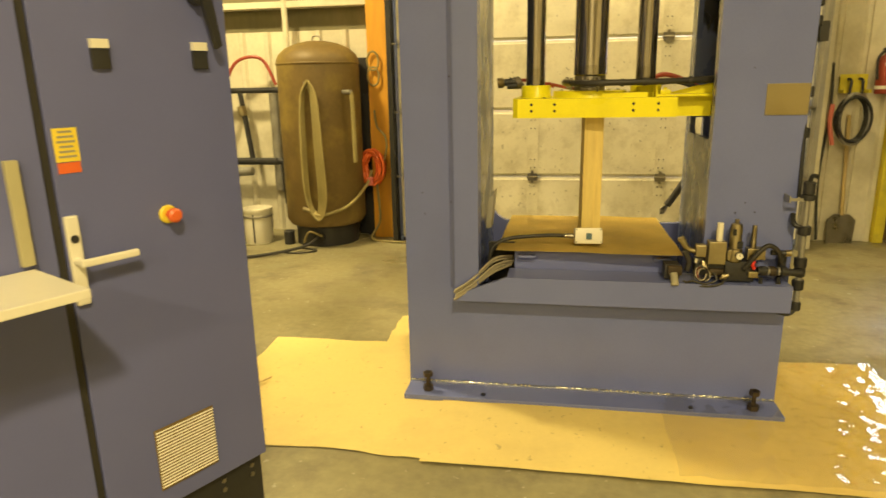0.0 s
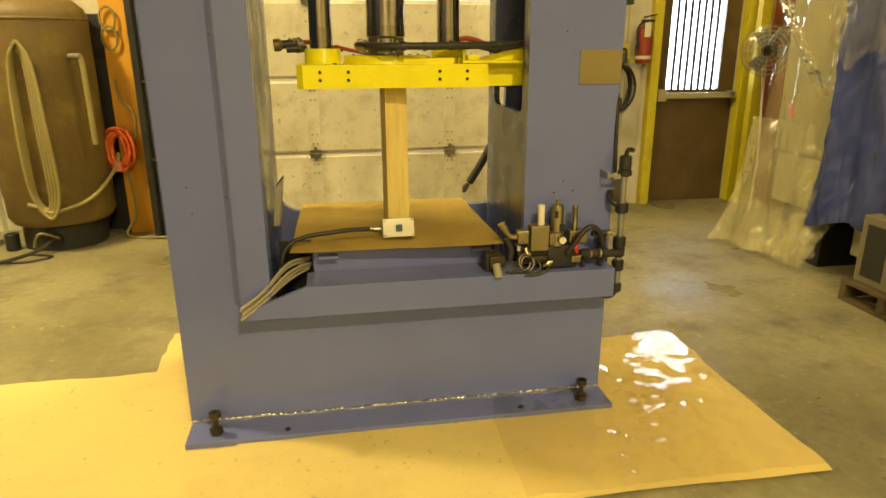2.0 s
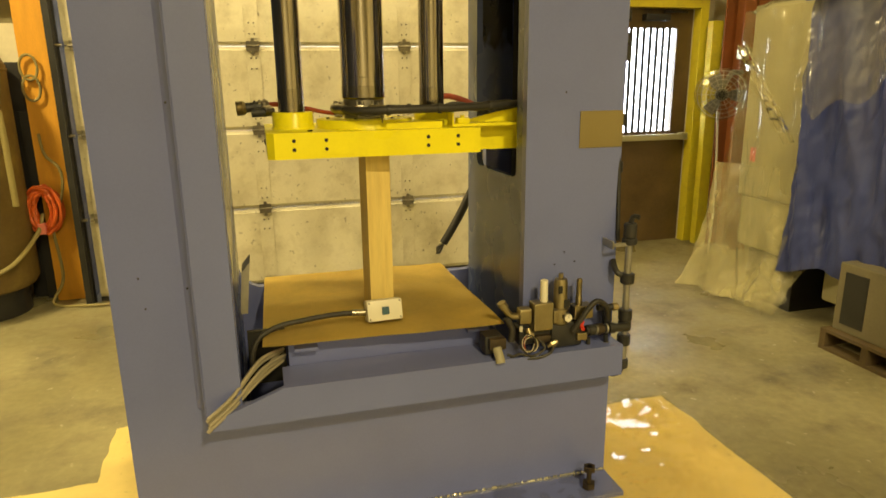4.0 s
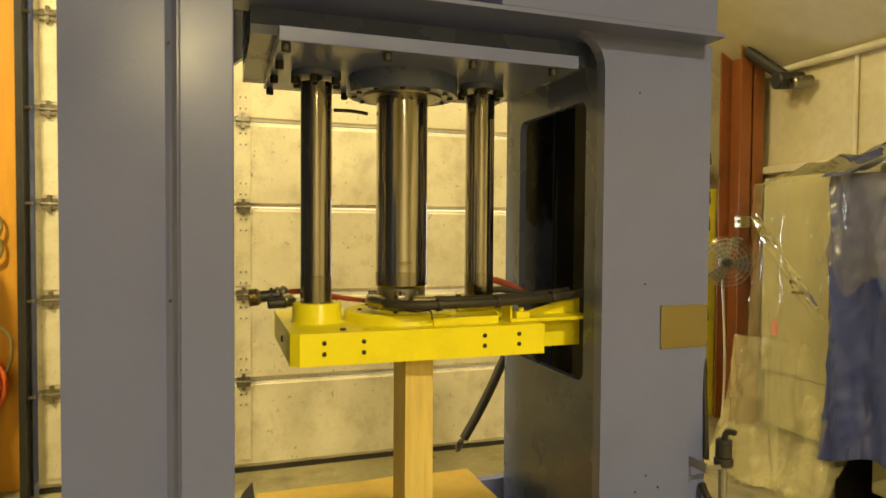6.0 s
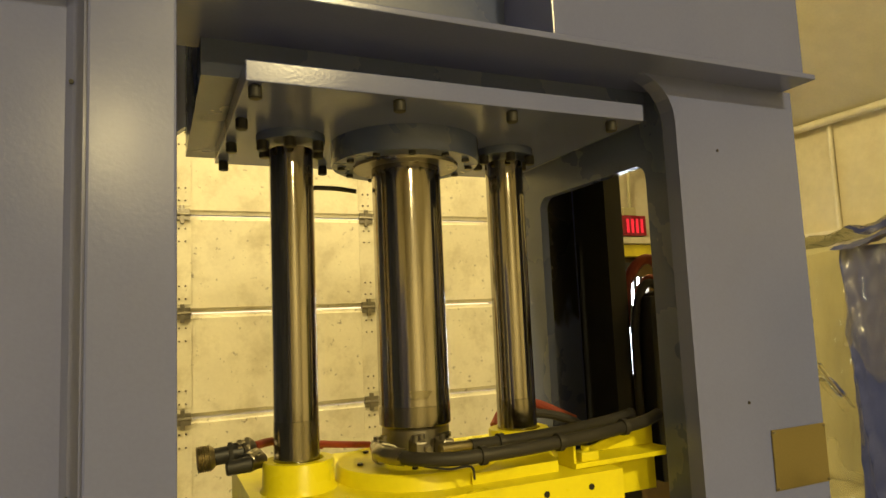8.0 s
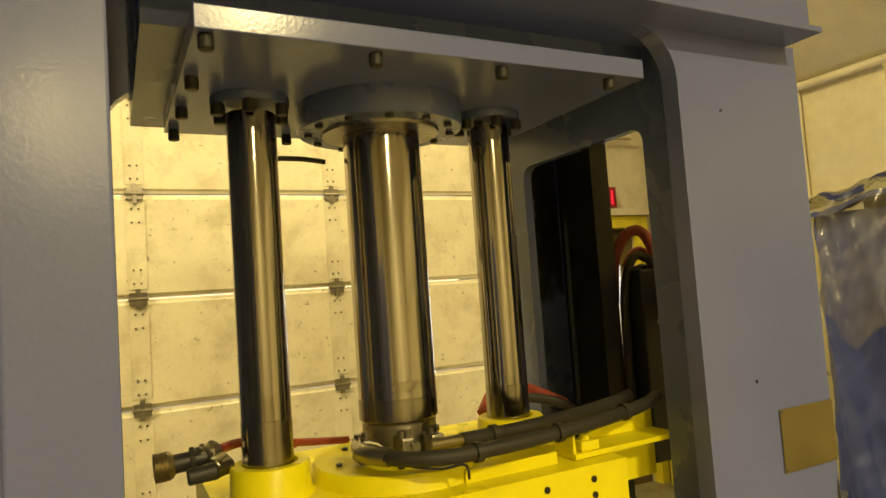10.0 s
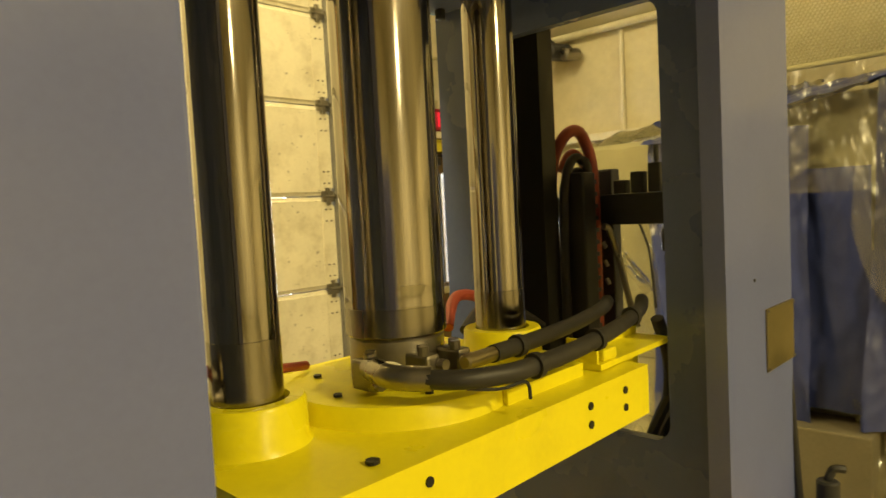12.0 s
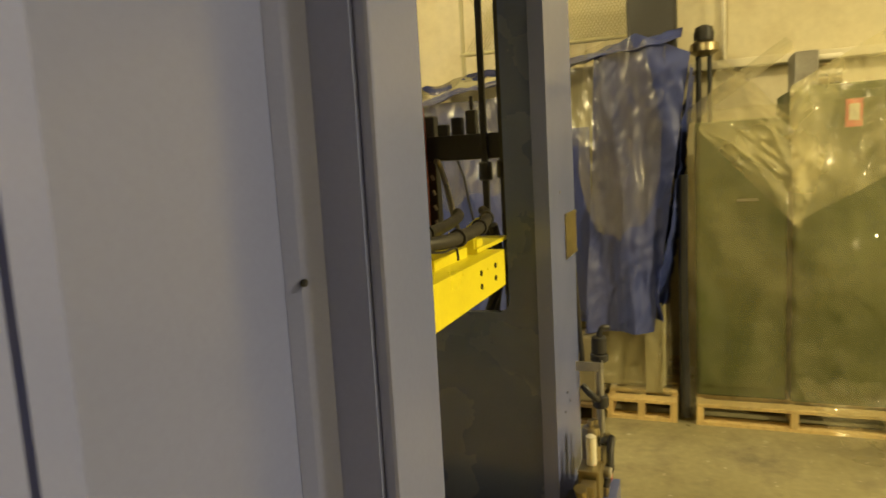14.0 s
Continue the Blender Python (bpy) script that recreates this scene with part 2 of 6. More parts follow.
# ---- mesh helpers ----
def bm_box(bm, x0, x1, y0, y1, z0, z1, bev=0.0):
    g = bmesh.ops.create_cube(bm, size=1.0)
    vs = g["verts"]
    for v in vs:
        v.co = Vector(((x0 + x1) / 2 + v.co.x * (x1 - x0), (y0 + y1) / 2 + v.co.y * (y1 - y0), (z0 + z1) / 2 + v.co.z * (z1 - z0)))
    if bev:
        es = {e for v in vs for e in v.link_edges}
        bmesh.ops.bevel(bm, geom=list(es), offset=bev, segments=2, affect="EDGES", profile=0.6)
    return bm


def bx(x0, x1, y0, y1, z0, z1, bev=0.0):
    return bm_box(bmesh.new(), x0, x1, y0, y1, z0, z1, bev)


def bm_lathe(bm, profile, segs=32, m=Matrix()):
    """Turns a profile of (radius, height) round z."""
    rings = []
    for r, z in profile:
        rings.append([bm.verts.new(m @ Vector((r * math.cos(2 * math.pi * i / segs), r * math.sin(2 * math.pi * i / segs), z))) for i in range(segs)])
    for a, b in zip(rings, rings[1:]):
        for i in range(segs):
            bm.faces.new((a[i], a[(i + 1) % segs], b[(i + 1) % segs], b[i]))
    bm.faces.new(rings[0][::-1])
    bm.faces.new(rings[-1])
    return bm


def rod(p, q, r, segs=16, bev=0.0):
    """A round bar from p to q."""
    return bm_rod(bmesh.new(), p, q, r, segs, bev)


def bm_rod(bm, p, q, r, segs=16, bev=0.0):
    p, q = Vector(p), Vector(q)
    h = (q - p).length
    m = Matrix.Translation(p) @ (q - p).to_track_quat("Z", "Y").to_matrix().to_4x4()
    prof = [(r, 0), (r, h)] if not bev else [(r - bev, 0), (r, bev), (r, h - bev), (r - bev, h)]
    return bm_lathe(bm, prof, segs, m)


def smooth_path(pts, n=8):
    pts = [Vector(p) for p in pts]
    out = []
    for i in range(len(pts) - 1):
        a, b, c, d = pts[max(i - 1, 0)], pts[i], pts[i + 1], pts[min(i + 2, len(pts) - 1)]
        for k in range(n):
            t = k / n
            out.append(0.5 * (2 * b + (c - a) * t + (2 * a - 5 * b + 4 * c - d) * t * t + (3 * b - 3 * c + d - a) * t ** 3))
    out.append(pts[-1])
    return out


def bm_tube(bm, pts, r, segs=10, n=8):
    path = smooth_path(pts, n)
    rings, up = [], Vector((0.13, 0.21, 0.97))
    for i, p in enumerate(path):
        t = (path[min(i + 1, len(path) - 1)] - path[max(i - 1, 0)]).normalized()
        s = t.cross(up).normalized() if abs(t.dot(up)) < 0.98 else t.cross(Vector((1, 0, 0))).normalized()
        w = t.cross(s)
        rings.append([bm.verts.new(p + r * (math.cos(2 * math.pi * k / segs) * s + math.sin(2 * math.pi * k / segs) * w)) for k in range(segs)])
    for a, b in zip(rings, rings[1:]):
        best = min(range(segs), key=lambda o: (a[0].co - b[o].co).length)
        for k in range(segs):
            bm.faces.new((a[k], a[(k + 1) % segs], b[(k + 1 + best) % segs], b[(k + best) % segs]))
    bm.faces.new(rings[0][::-1])
    bm.faces.new(rings[-1])
    return bm


def tube(pts, r, segs=10, n=8):
    return bm_tube(bmesh.new(), pts, r, segs, n)


def bm_prism(bm, poly, axis, a, b):
    """A flat outline pushed from a to b along an axis; the outline's two numbers are the other axes in order."""
    def at(u, v, w):
        return {"x": (w, u, v), "y": (u, w, v), "z": (u, v, w)}[axis]
    lo = [bm.verts.new(at(u, v, a)) for u, v in poly]
    hi = [bm.verts.new(at(u, v, b)) for u, v in poly]
    n = len(poly)
    bm.faces.new(lo)
    bm.faces.new(hi[::-1])
    for i in range(n):
        bm.faces.new((lo[i], hi[i], hi[(i + 1) % n], lo[(i + 1) % n]))
    bmesh.ops.recalc_face_normals(bm, faces=bm.faces[:])
    return bm


def prism(poly, axis, a, b):
    return bm_prism(bmesh.new(), poly, axis, a, b)


def rounded(u0, u1, v0, v1, r, k=6):
    out = []
    for cu, cv, s in ((u1 - r, v1 - r, 0), (u0 + r, v1 - r, 90), (u0 + r, v0 + r, 180), (u1 - r, v0 + r, 270)):
        for i in range(k + 1):
            a = radians(s + 90 * i / k)
            out.append((cu + r * math.cos(a), cv + r * math.sin(a)))
    return out


def holed_plate(outer, hole, axis, a, b):
    """A plate with one opening: outer is (u0, u1, v0, v1), hole a list of points round the opening."""
    bm = bmesh.new()
    u0, u1, v0, v1 = outer
    cu, cv = sum(p[0] for p in hole) / len(hole), sum(p[1] for p in hole) / len(hole)
    hole = sorted(hole, key=lambda p: math.atan2(p[1] - cv, p[0] - cu))

    def edge_point(p):
        du, dv = p[0] - cu, p[1] - cv
        s = min(((u1 - cu) / du if du > 1e-9 else (u0 - cu) / du if du < -1e-9 else 1e9),
                ((v1 - cv) / dv if dv > 1e-9 else (v0 - cv) / dv if dv < -1e-9 else 1e9))
        return (cu + du * s, cv + dv * s)
    pts = [(p, edge_point(p)) for p in hole]
    for c in ((u0, v0), (u1, v0), (u1, v1), (u0, v1)):
        ang = math.atan2(c[1] - cv, c[0] - cu)
        i = min(range(len(pts)), key=lambda j: abs(math.atan2(pts[j][1][1] - cv, pts[j][1][0] - cu) - ang))
        pts[i] = (pts[i][0], c)
    inner, out = [p[0] for p in pts], [p[1] for p in pts]

    def at(p, w):
        u, v = p
        return {"x": (w, u, v), "y": (u, w, v), "z": (u, v, w)}[axis]
    vi = [[bm.verts.new(at(p, w)) for p in inner] for w in (a, b)]
    vo = [[bm.verts.new(at(p, w)) for p in out] for w in (a, b)]
    n = len(pts)
    for i in range(n):
        j = (i + 1) % n
        bm.faces.new((vo[0][i], vo[0][j], vi[0][j], vi[0][i]))
        bm.faces.new((vo[1][j], vo[1][i], vi[1][i], vi[1][j]))
        bm.faces.new((vi[0][i], vi[0][j], vi[1][j], vi[1][i]))
        bm.faces.new((vo[0][j], vo[0][i], vo[1][i], vo[1][j]))
    bmesh.ops.recalc_face_normals(bm, faces=bm.faces[:])
    return bm


def mesh_ob(name, bm, mat, smooth=False):
    me = bpy.data.meshes.new(name)
    bm.normal_update()
    bm.to_mesh(me)
    bm.free()
    me.materials.append(mat)
    if smooth:
        me.polygons.foreach_set("use_smooth", [True] * len(me.polygons))
        me.set_sharp_from_angle(angle=radians(40))
    return new(name, me)


def part(name, bm, mat, parent=None, label="", smooth=False):
    ob = mesh_ob(name, bm, mat, smooth)
    if parent:
        ob.parent = parent
        ob.matrix_parent_inverse = Matrix.Translation(-parent.location)
    if label:
        ob["label"] = label
    return ob


def thing(name, label, category, at=(0, 0, 0), group="", kind=""):
    ob = new(name)
    ob.location = at
    ob.empty_display_size = 0.1
    return tagged(ob, label, category, group, kind)


def shared(name, me, parent, x, y, z, m=None):
    """A repeat of a piece on mesh data that exists, at a place in the world."""
    ob = new(name, me)
    ob.parent = parent
    ob.matrix_parent_inverse = Matrix.Translation(-parent.location)
    ob.matrix_basis = Matrix.Translation((x, y, z)) @ (m or Matrix())
    return ob


def piece_mesh(name, bm, mat, smooth=False):
    me = bpy.data.meshes.new(name)
    bm.normal_update()
    bm.to_mesh(me)
    bm.free()
    me.materials.append(mat)
    if smooth:
        me.polygons.foreach_set("use_smooth", [True] * len(me.polygons))
        me.set_sharp_from_angle(angle=radians(40))
    return me


def sheet(name, corner, u, v, nu, nv, mat, fold, parent=None, label="", thick=0.0, smooth=True):
    """A draped sheet: a grid over corner + s u + t v, moved by fold(s, t) -> vector."""
    bm = bmesh.new()
    c, u, v = Vector(corner), Vector(u), Vector(v)
    g = [[bm.verts.new(c + u * (i / nu) + v * (j / nv) + Vector(fold(i / nu, j / nv))) for i in range(nu + 1)] for j in range(nv + 1)]
    for j in range(nv):
        for i in range(nu):
            bm.faces.new((g[j][i], g[j][i + 1], g[j + 1][i + 1], g[j + 1][i]))
    if thick:
        bmesh.ops.solidify(bm, geom=bm.faces[:], thickness=thick)
    return part(name, bm, mat, parent, label, smooth)


def crinkle(s, t, a, f, seed):
    return a * (noise.noise(Vector((s * f, t * f, seed))) + 0.5 * noise.noise(Vector((s * f * 2.7, t * f * 2.7, seed + 9))))


# ---- the hall ----
X0, X1, Y0, Y1 = -6.5, 4.35, -8.0, 6.6
floor = sheet("floor", (X0, Y0, 0), (X1 - X0, 0, 0), (0, Y1 - Y0 + 0.2, 0), 2, 2, CONCRETE, lambda s, t: (0, 0, 0), smooth=False)
tagged(floor, "stained worn concrete workshop floor", "floor", kind="structure")

D0, D1, DH = -1.36, 2.22, 3.45      # overhead door opening
P0, P1, PH = 3.06, 3.90, 2.20       # personnel door opening


def wall_with_gaps(name, y0, y1, gaps, mat, label):
    bm = bmesh.new()
    xs = X0
    for a, b, h in gaps:
        bm_box(bm, xs, a, y0, y1, 0, 6)
        bm_box(bm, a, b, y0, y1, h, 6)
        xs = b
    bm_box(bm, xs, X1, y0, y1, 0, 6)
    return tagged(part(name, bm, mat), label, "wall", kind="structure")


wall_back = wall_with_gaps("wall_back", 6.62, 6.8, ((D0, D1, DH), (P0, P1, PH)), WALL_WHITE, "cream painted metal wall behind the press")
for nm, b in (("wall_right", (X1, X1 + 0.2, Y0, 6.8, 0, 6)), ("wall_left", (X0 - 0.2, X0, Y0, 6.8, 0, 6)), ("wall_front", (X0, X1, Y0 - 0.2, Y0, 0, 6))):
    tagged(part(nm, bx(*b), FOAM if nm == "wall_right" else WALL_WHITE), "pale insulated workshop wall", "wall", kind="structure")
bm = bmesh.new()
bm_prism(bm, [(X1, 3.1), (X1, 3.25), (0.5, 5.4), (X0, 5.4), (X0, 5.25), (0.5, 5.25)], "y", Y0, 6.8)
tagged(part("ceiling", bm, CEIL), "sloping pale insulated roof lining", "ceiling", kind="structure")

# ribbed cladding beside the overhead door
bm = bmesh.new()
ribs = []
x = X0
while x < D0 - 0.16:
    ribs += [(x, 6.60), (x + 0.19, 6.60), (x + 0.215, 6.57), (x + 0.245, 6.57), (x + 0.27, 6.60)]
    x += 0.27
bm_prism(bm, [(X0, 6.618)] + ribs + [(x, 6.618)], "z", 0, 2.01)
tagged(part("trim", bm, WALL_WHITE), "ribbed cream sheet metal cladding", "wall cladding", kind="structure")
tagged(part("trim", bx(X0, D0 - 0.16, 6.604, 6.616, 2.012, 3.4), UNLIT_WALL), "dull olive-grey unlit wall above the cladding, shade in its colour", "wall lining", kind="structure")
bm = bmesh.new()
ribs, x = [], D1 + 0.1
while x < P0 - 0.2:
    ribs += [(x, 6.60), (x + 0.15, 6.60), (x + 0.17, 6.575), (x + 0.2, 6.575), (x + 0.22, 6.60)]
    x += 0.22
bm_prism(bm, [(D1 + 0.1, 6.618)] + ribs + [(x, 6.618)], "z", 0, 3.6)
tagged(part("trim", bm, WALL_WHITE), "ribbed cream sheet metal cladding", "wall cladding", kind="structure")
tagged(part("trim", bx(X0, D0 - 0.3, 6.44, 6.6, 2.215, 2.275, 0.005), WALL_WHITE), "horizontal cream wall girt", "wall girt", kind="structure")
tagged(part("trim", bx(X1 - 0.1, X1, Y0, 6.5, 2.2, 2.26, 0.008), WALL_WHITE), "horizontal cream wall girt", "wall girt", kind="structure")
tagged(part("trim", rod((X1 - 0.06, Y0, 3.07), (X1 - 0.06, 6.5, 3.07), 0.03), WALL_WHITE), "pale pipe along the eave", "pipe", kind="structure")
for yy in (-4.0, -1.0, 1.4, 2.6, 5.25):
    tagged(part("trim", rod((X1 - 0.02, yy, 2.26), (X1 - 0.02, yy, 3.06), 0.018, 10), WALL_WHITE), "insulation seam on the wall", "wall seam", kind="structure")
tagged(part("trim", bx(D0 - 0.04, P1 + 0.4, 6.5, 6.62, 3.48, 3.56), WALL_WHITE), "header above the door", "wall girt", kind="structure")

# overhead sectional door
door_1 = thing("door_1", "closed cream sectional overhead door, dirty near the floor", "overhead door", (0.43, 6.22, 0), kind="structure")
rows_z = [0.03, 0.635, 1.235, 1.84, 2.425, 3.01, 3.5]
for z0, z1 in zip(rows_z, rows_z[1:]):
    bm = bmesh.new()
    bm_prism(bm, [(6.23, z0 + 0.004), (6.225, z0 + 0.02), (6.215, z0 + 0.03), (6.215, z1 - 0.03), (6.225, z1 - 0.02), (6.23, z1 - 0.004), (6.27, z1 - 0.004), (6.27, z0 + 0.004)], "x", D0 + 0.02, D1 - 0.02)
    part("panel", bm, DOOR_WHITE, door_1)
bm = bx(D0 + 0.02, D1 - 0.02, 6.222, 6.262, 0.0, 0.032)
part("bottom_seal", bm, RUBBER, door_1, "black rubber seal on the floor")
hb = bmesh.new()
bm_box(hb, -0.045, 0.045, -0.014, 0, -0.035, 0.035, 0.003)
bm_rod(hb, (-0.05, -0.012, 0), (0.05, -0.012, 0), 0.011, 10)
bm_box(hb, -0.012, 0.012, -0.02, 0, -0.055, 0.055, 0.002)
hinge = piece_mesh("hinge", hb, STEEL)
stile = piece_mesh("stile", bx(-0.05, 0.05, -0.004, 0, -0.24, 0.24, 0.001), DOOR_WHITE)
for hx in (-0.1, 1.03, 2.16, -1.26):
    for hz in rows_z[1:-1]:
        shared("hinge", hinge, door_1, hx, 6.213, hz)
    for z0, z1 in zip(rows_z, rows_z[1:]):
        shared("stile", stile, door_1, hx, 6.2145, (z0 + z1) / 2)
bolt_pair = bmesh.new()
for bu in (-0.018, 0.018):
    bm_rod(bolt_pair, (bu, 0, 0), (bu, -0.005, 0), 0.0055, 8)
bolt_pair = piece_mesh("bolt_pair", bolt_pair, RUSTY)
for hx in (-0.1, 1.03, 2.16):
    for hz in rows_z[1:-1]:
        for dz in (-0.16, -0.085, 0.085, 0.16):
            shared("bolt_pair", bolt_pair, door_1, hx, 6.2103, hz + dz)
for tx in (D0 - 0.04, D1 + 0.03):
    bm = bmesh.new()
    bm_box(bm, tx - 0.02, tx + 0.02, 6.12, 6.2, 0, 3.5)
    bm_box(bm, tx - 0.035, tx + 0.035, 6.2, 6.215, 0, 3.5)
    part("track", bm, BLACK if tx < 0 else GREY_METAL, door_1, "steel roller track beside the door")
    for hz in rows_z[1:]:
        part("roller", rod((tx - 0.06 * (1 if tx > 0 else -1), 6.16, hz), (tx, 6.16, hz), 0.012, 10), STEEL, door_1)
tagged(part("trim", bx(D0 - 0.075, D0 - 0.045, 6.2, 6.6, 0, 3.5, 0.004), BLACK), "dark gap post beside the overhead door", "door jamb", kind="structure")
tagged(part("trim", bx(D1 + 0.05, D1 + 0.13, 6.24, 6.6, 0, 3.5, 0.004), WALL_WHITE), "cream door jamb", "door jamb", kind="structure")

# personnel door
door_2 = thing("door_2", "closed brown steel door with a barred window", "door", ((P0 + P1) / 2, 6.66, 0), kind="structure")
WX0, WX1, WZ0, WZ1 = 3.20, 3.74, 1.085, 2.03
bm = holed_plate((P0, P1, 0.002, PH), [(WX0, WZ0), (WX1, WZ0), (WX1, WZ1), (WX0, WZ1)], "y", 6.64, 6.69)
part("leaf", bm, DOOR_BROWN, door_2)
bar = piece_mesh("bar", bx(-0.014, 0.014, 6.65, 6.664, WZ0, WZ1), BLACK)
for i in range(1, 8):
    shared("bar", bar, door_2, WX0 + (WX1 - WX0) * i / 8, 0, 0)
bm = bx(P0 + 0.04, P1 - 0.03, 6.55, 6.60, 1.005, 1.06, 0.01)
bm_box(bm, P0 + 0.02, P0 + 0.11, 6.54, 6.64, 0.98, 1.09, 0.01)
bm_box(bm, P1 - 0.08, P1 - 0.02, 6.55, 6.64, 1.0, 1.07, 0.008)
part("push_bar", bm, BEIGE, door_2, "painted push bar with end boxes")
bm = bx(P0 + 0.3, P0 + 0.55, 6.56, 6.64, 2.09, 2.15, 0.006)
bm_box(bm, P0 + 0.5, P1 - 0.1, 6.58, 6.6, 2.16, 2.18)
part("door_closer", bm, BLACK, door_2)
bm = bmesh.new()
bm_box(bm, P0 - 0.085, P0, 6.52, 6.63, 0, PH + 0.1, 0.006)
bm_box(bm, P1, P1 + 0.085, 6.52, 6.63, 0, PH + 0.1, 0.006)
bm_box(bm, P0, P1, 6.52, 6.63, PH, PH + 0.1, 0.004)
tagged(part("trim", bm, YELLOW_TRIM), "worn yellow painted door frame", "door frame", kind="structure")
tagged(part("trim", bx(P0 - 0.3, X1 - 0.3, 6.48, 6.6, 2.305, 2.36, 0.006), WALL_WHITE), "cream girt over the door", "wall girt", kind="structure")
tagged(part("backdrop", bx(2.6, 4.3, 7.4, 7.42, 0.6, 2.7), DAYLIGHT), "bright daylight outside the door window", "backdrop", kind="structure")

# steel column in the corner, yellow guard post
col = bmesh.new()
bm_box(col, 4.0, 4.25, 6.06, 6.075, 0, 3.6)
bm_box(col, 4.0, 4.25, 6.30, 6.315, 0, 3.6)
bm_box(col, 4.115, 4.13, 6.06, 6.31, 0, 3.6)
tagged(part("column", col, RUST_STEEL), "red oxide steel building column", "column", kind="structure")
bm = bmesh.new()
bm_box(bm, 3.935, 4.045, 6.38, 6.46, 0, 2.08, 0.006)
tagged(part("guard_post", bm, YELLOW_TRIM), "yellow painted guard post beside the door", "post")


# ---- the press ----
CX, CY, CR = 0.272, 3.462, 0.078          # main cylinder
LX, RX, RR = 0.013, 0.528, 0.0455         # guide rods
press = thing("hydraulic_press", "large blue-grey hydraulic press with a welded plate frame", "press", (0.28, 3.5, 0))
part("base_plate", bx(-0.585, 1.156, 2.99, 4.0, 0, 0.03, 0.003), PRESS, press)
# front plate: left upright and base in one piece
part("front_plate", prism([(-0.588, 0.03), (1.155, 0.03), (1.155, 0.52), (-0.225, 0.52), (-0.225, 2.75), (-0.588, 2.75)], "y", 3.15, 3.19), PRESS, press)
part("upright_flange", bx(-0.338, -0.224, 3.067, 3.082, 0.5, 2.75, 0.004), PRESS, press)
part("upright_web", bx(-0.343, -0.330, 3.0825, 3.149, 0.5, 2.75), PRESS, press)
part("upright_web", bx(-0.24, -0.2265, 3.083, 3.149, 0.63, 2.75), PRESS, press)
part("fillet_weld", prism([(-0.372, 3.1495), (-0.362, 3.139), (-0.3435, 3.124), (-0.3435, 3.1495)], "z", 0.54, 2.75), PRESS, press, "painted fillet weld along the upright")
part("side_plate", bx(-0.262, -0.232, 3.2, 3.86, 0.1, 2.75), PRESS_SHADED, press)
part("side_plate", bx(-0.588, -0.558, 3.2, 3.86, 0.03, 2.75), PRESS, press)
rear = holed_plate((-0.588, 1.15, 0.03, 2.75), rounded(-0.238, 0.885, 0.72, 2.285, 0.11), "y", 3.86, 3.90)
part("rear_plate", rear, PRESS, press)
# right upright
arc = [(0.684 + 0.10 * math.cos(radians(a)), 2.157 + 0.10 * math.sin(radians(a))) for a in range(0, 91, 15)]
part("front_plate", prism([(0.784, 0.522)] + arc + [(0.66, 2.257), (1.155, 2.257), (1.155, 0.522)], "y", 3.15, 3.19), PRESS, press)
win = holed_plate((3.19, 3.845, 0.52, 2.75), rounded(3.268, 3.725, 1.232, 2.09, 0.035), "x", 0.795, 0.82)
part("side_plate", win, PRESS_SHADED, press)
part("window_stop", bx(1.004, 1.066, 3.69, 3.85, 0.6, 2.6), DEEP_BLACK, press, "black painted inner post")
# thin panel before the rear plate, black towards the top
part("overspray", bx(0.822, 1.002, 3.856, 3.859, 1.3, 2.6), BLACK_FADE, press, "grey plate turning black towards the top with a ragged edge")
part("upright_flange", bx(1.11, 1.148, 3.86, 3.9, 0.5, 2.7), PRESS_SHADED, press)
# top
part("crown_ledge", bx(-0.225, 1.128, 3.062, 3.30, 2.256, 2.268, 0.002), PRESS, press)
part("crown_ledge", bx(-0.62, -0.33, 3.03, 3.12, 2.29, 2.302, 0.002), PRESS, press)
part("crown_beam", bx(-0.18, 0.795, 3.25, 3.84, 2.188, 2.62), PRESS_SHADED, press)
part("crown_cover", bx(0.43, 1.108, 3.075, 3.6, 2.272, 2.9, 0.004), PRESS, press, "grey cover box on the crown")
platen = part("bolster_plate", bx(-0.118, 0.70, 3.153, 3.74, 2.15, 2.186, 0.002), PRESS, press)
bolt = piece_mesh("cap_screw", rod((0, 0, -0.022), (0, 0, 0.0), 0.0115, 12, 0.002), BLACK, True)
for bxx, byy in ((-0.1, 3.175), (-0.1, 3.36), (-0.1, 3.54), (-0.1, 3.715), (0.155, 3.175), (0.39, 3.175), (0.63, 3.175), (0.14, 3.71), (0.41, 3.71), (0.67, 3.71)):
    shared("cap_screw", bolt, press, bxx, byy, 2.15)
# cylinders
bm = bm_lathe(bmesh.new(), [(0.165, 2.098), (0.168, 2.102), (0.168, 2.15)], 48, Matrix.Translation((CX, CY, 0)))
part("cylinder_flange", bm, PRESS_SHADED, press, smooth=True)
bm = bm_lathe(bmesh.new(), [(0.118, 2.092), (0.12, 2.098), (0.12, 2.12)], 40, Matrix.Translation((CX, CY, 0)))
part("gland_ring", bm, STEEL, press, smooth=True)
fb = piece_mesh("flange_bolt", rod((0, 0, -0.006), (0, 0, 0.004), 0.008, 10), BLACK)
for i in range(12):
    a = 2 * math.pi * (i + 0.5) / 12
    shared("flange_bolt", fb, press, CX + 0.145 * math.cos(a), CY + 0.145 * math.sin(a), 2.098)
bm = bm_lathe(bmesh.new(), [(CR - 0.004, 1.524), (CR, 1.528), (CR, 1.568), (CR + 0.0003, 1.57), (CR, 1.573), (CR, 1.60), (CR + 0.0003, 1.602), (CR, 1.605), (CR, 2.1)], 56, Matrix.Translation((CX, CY, 0)))
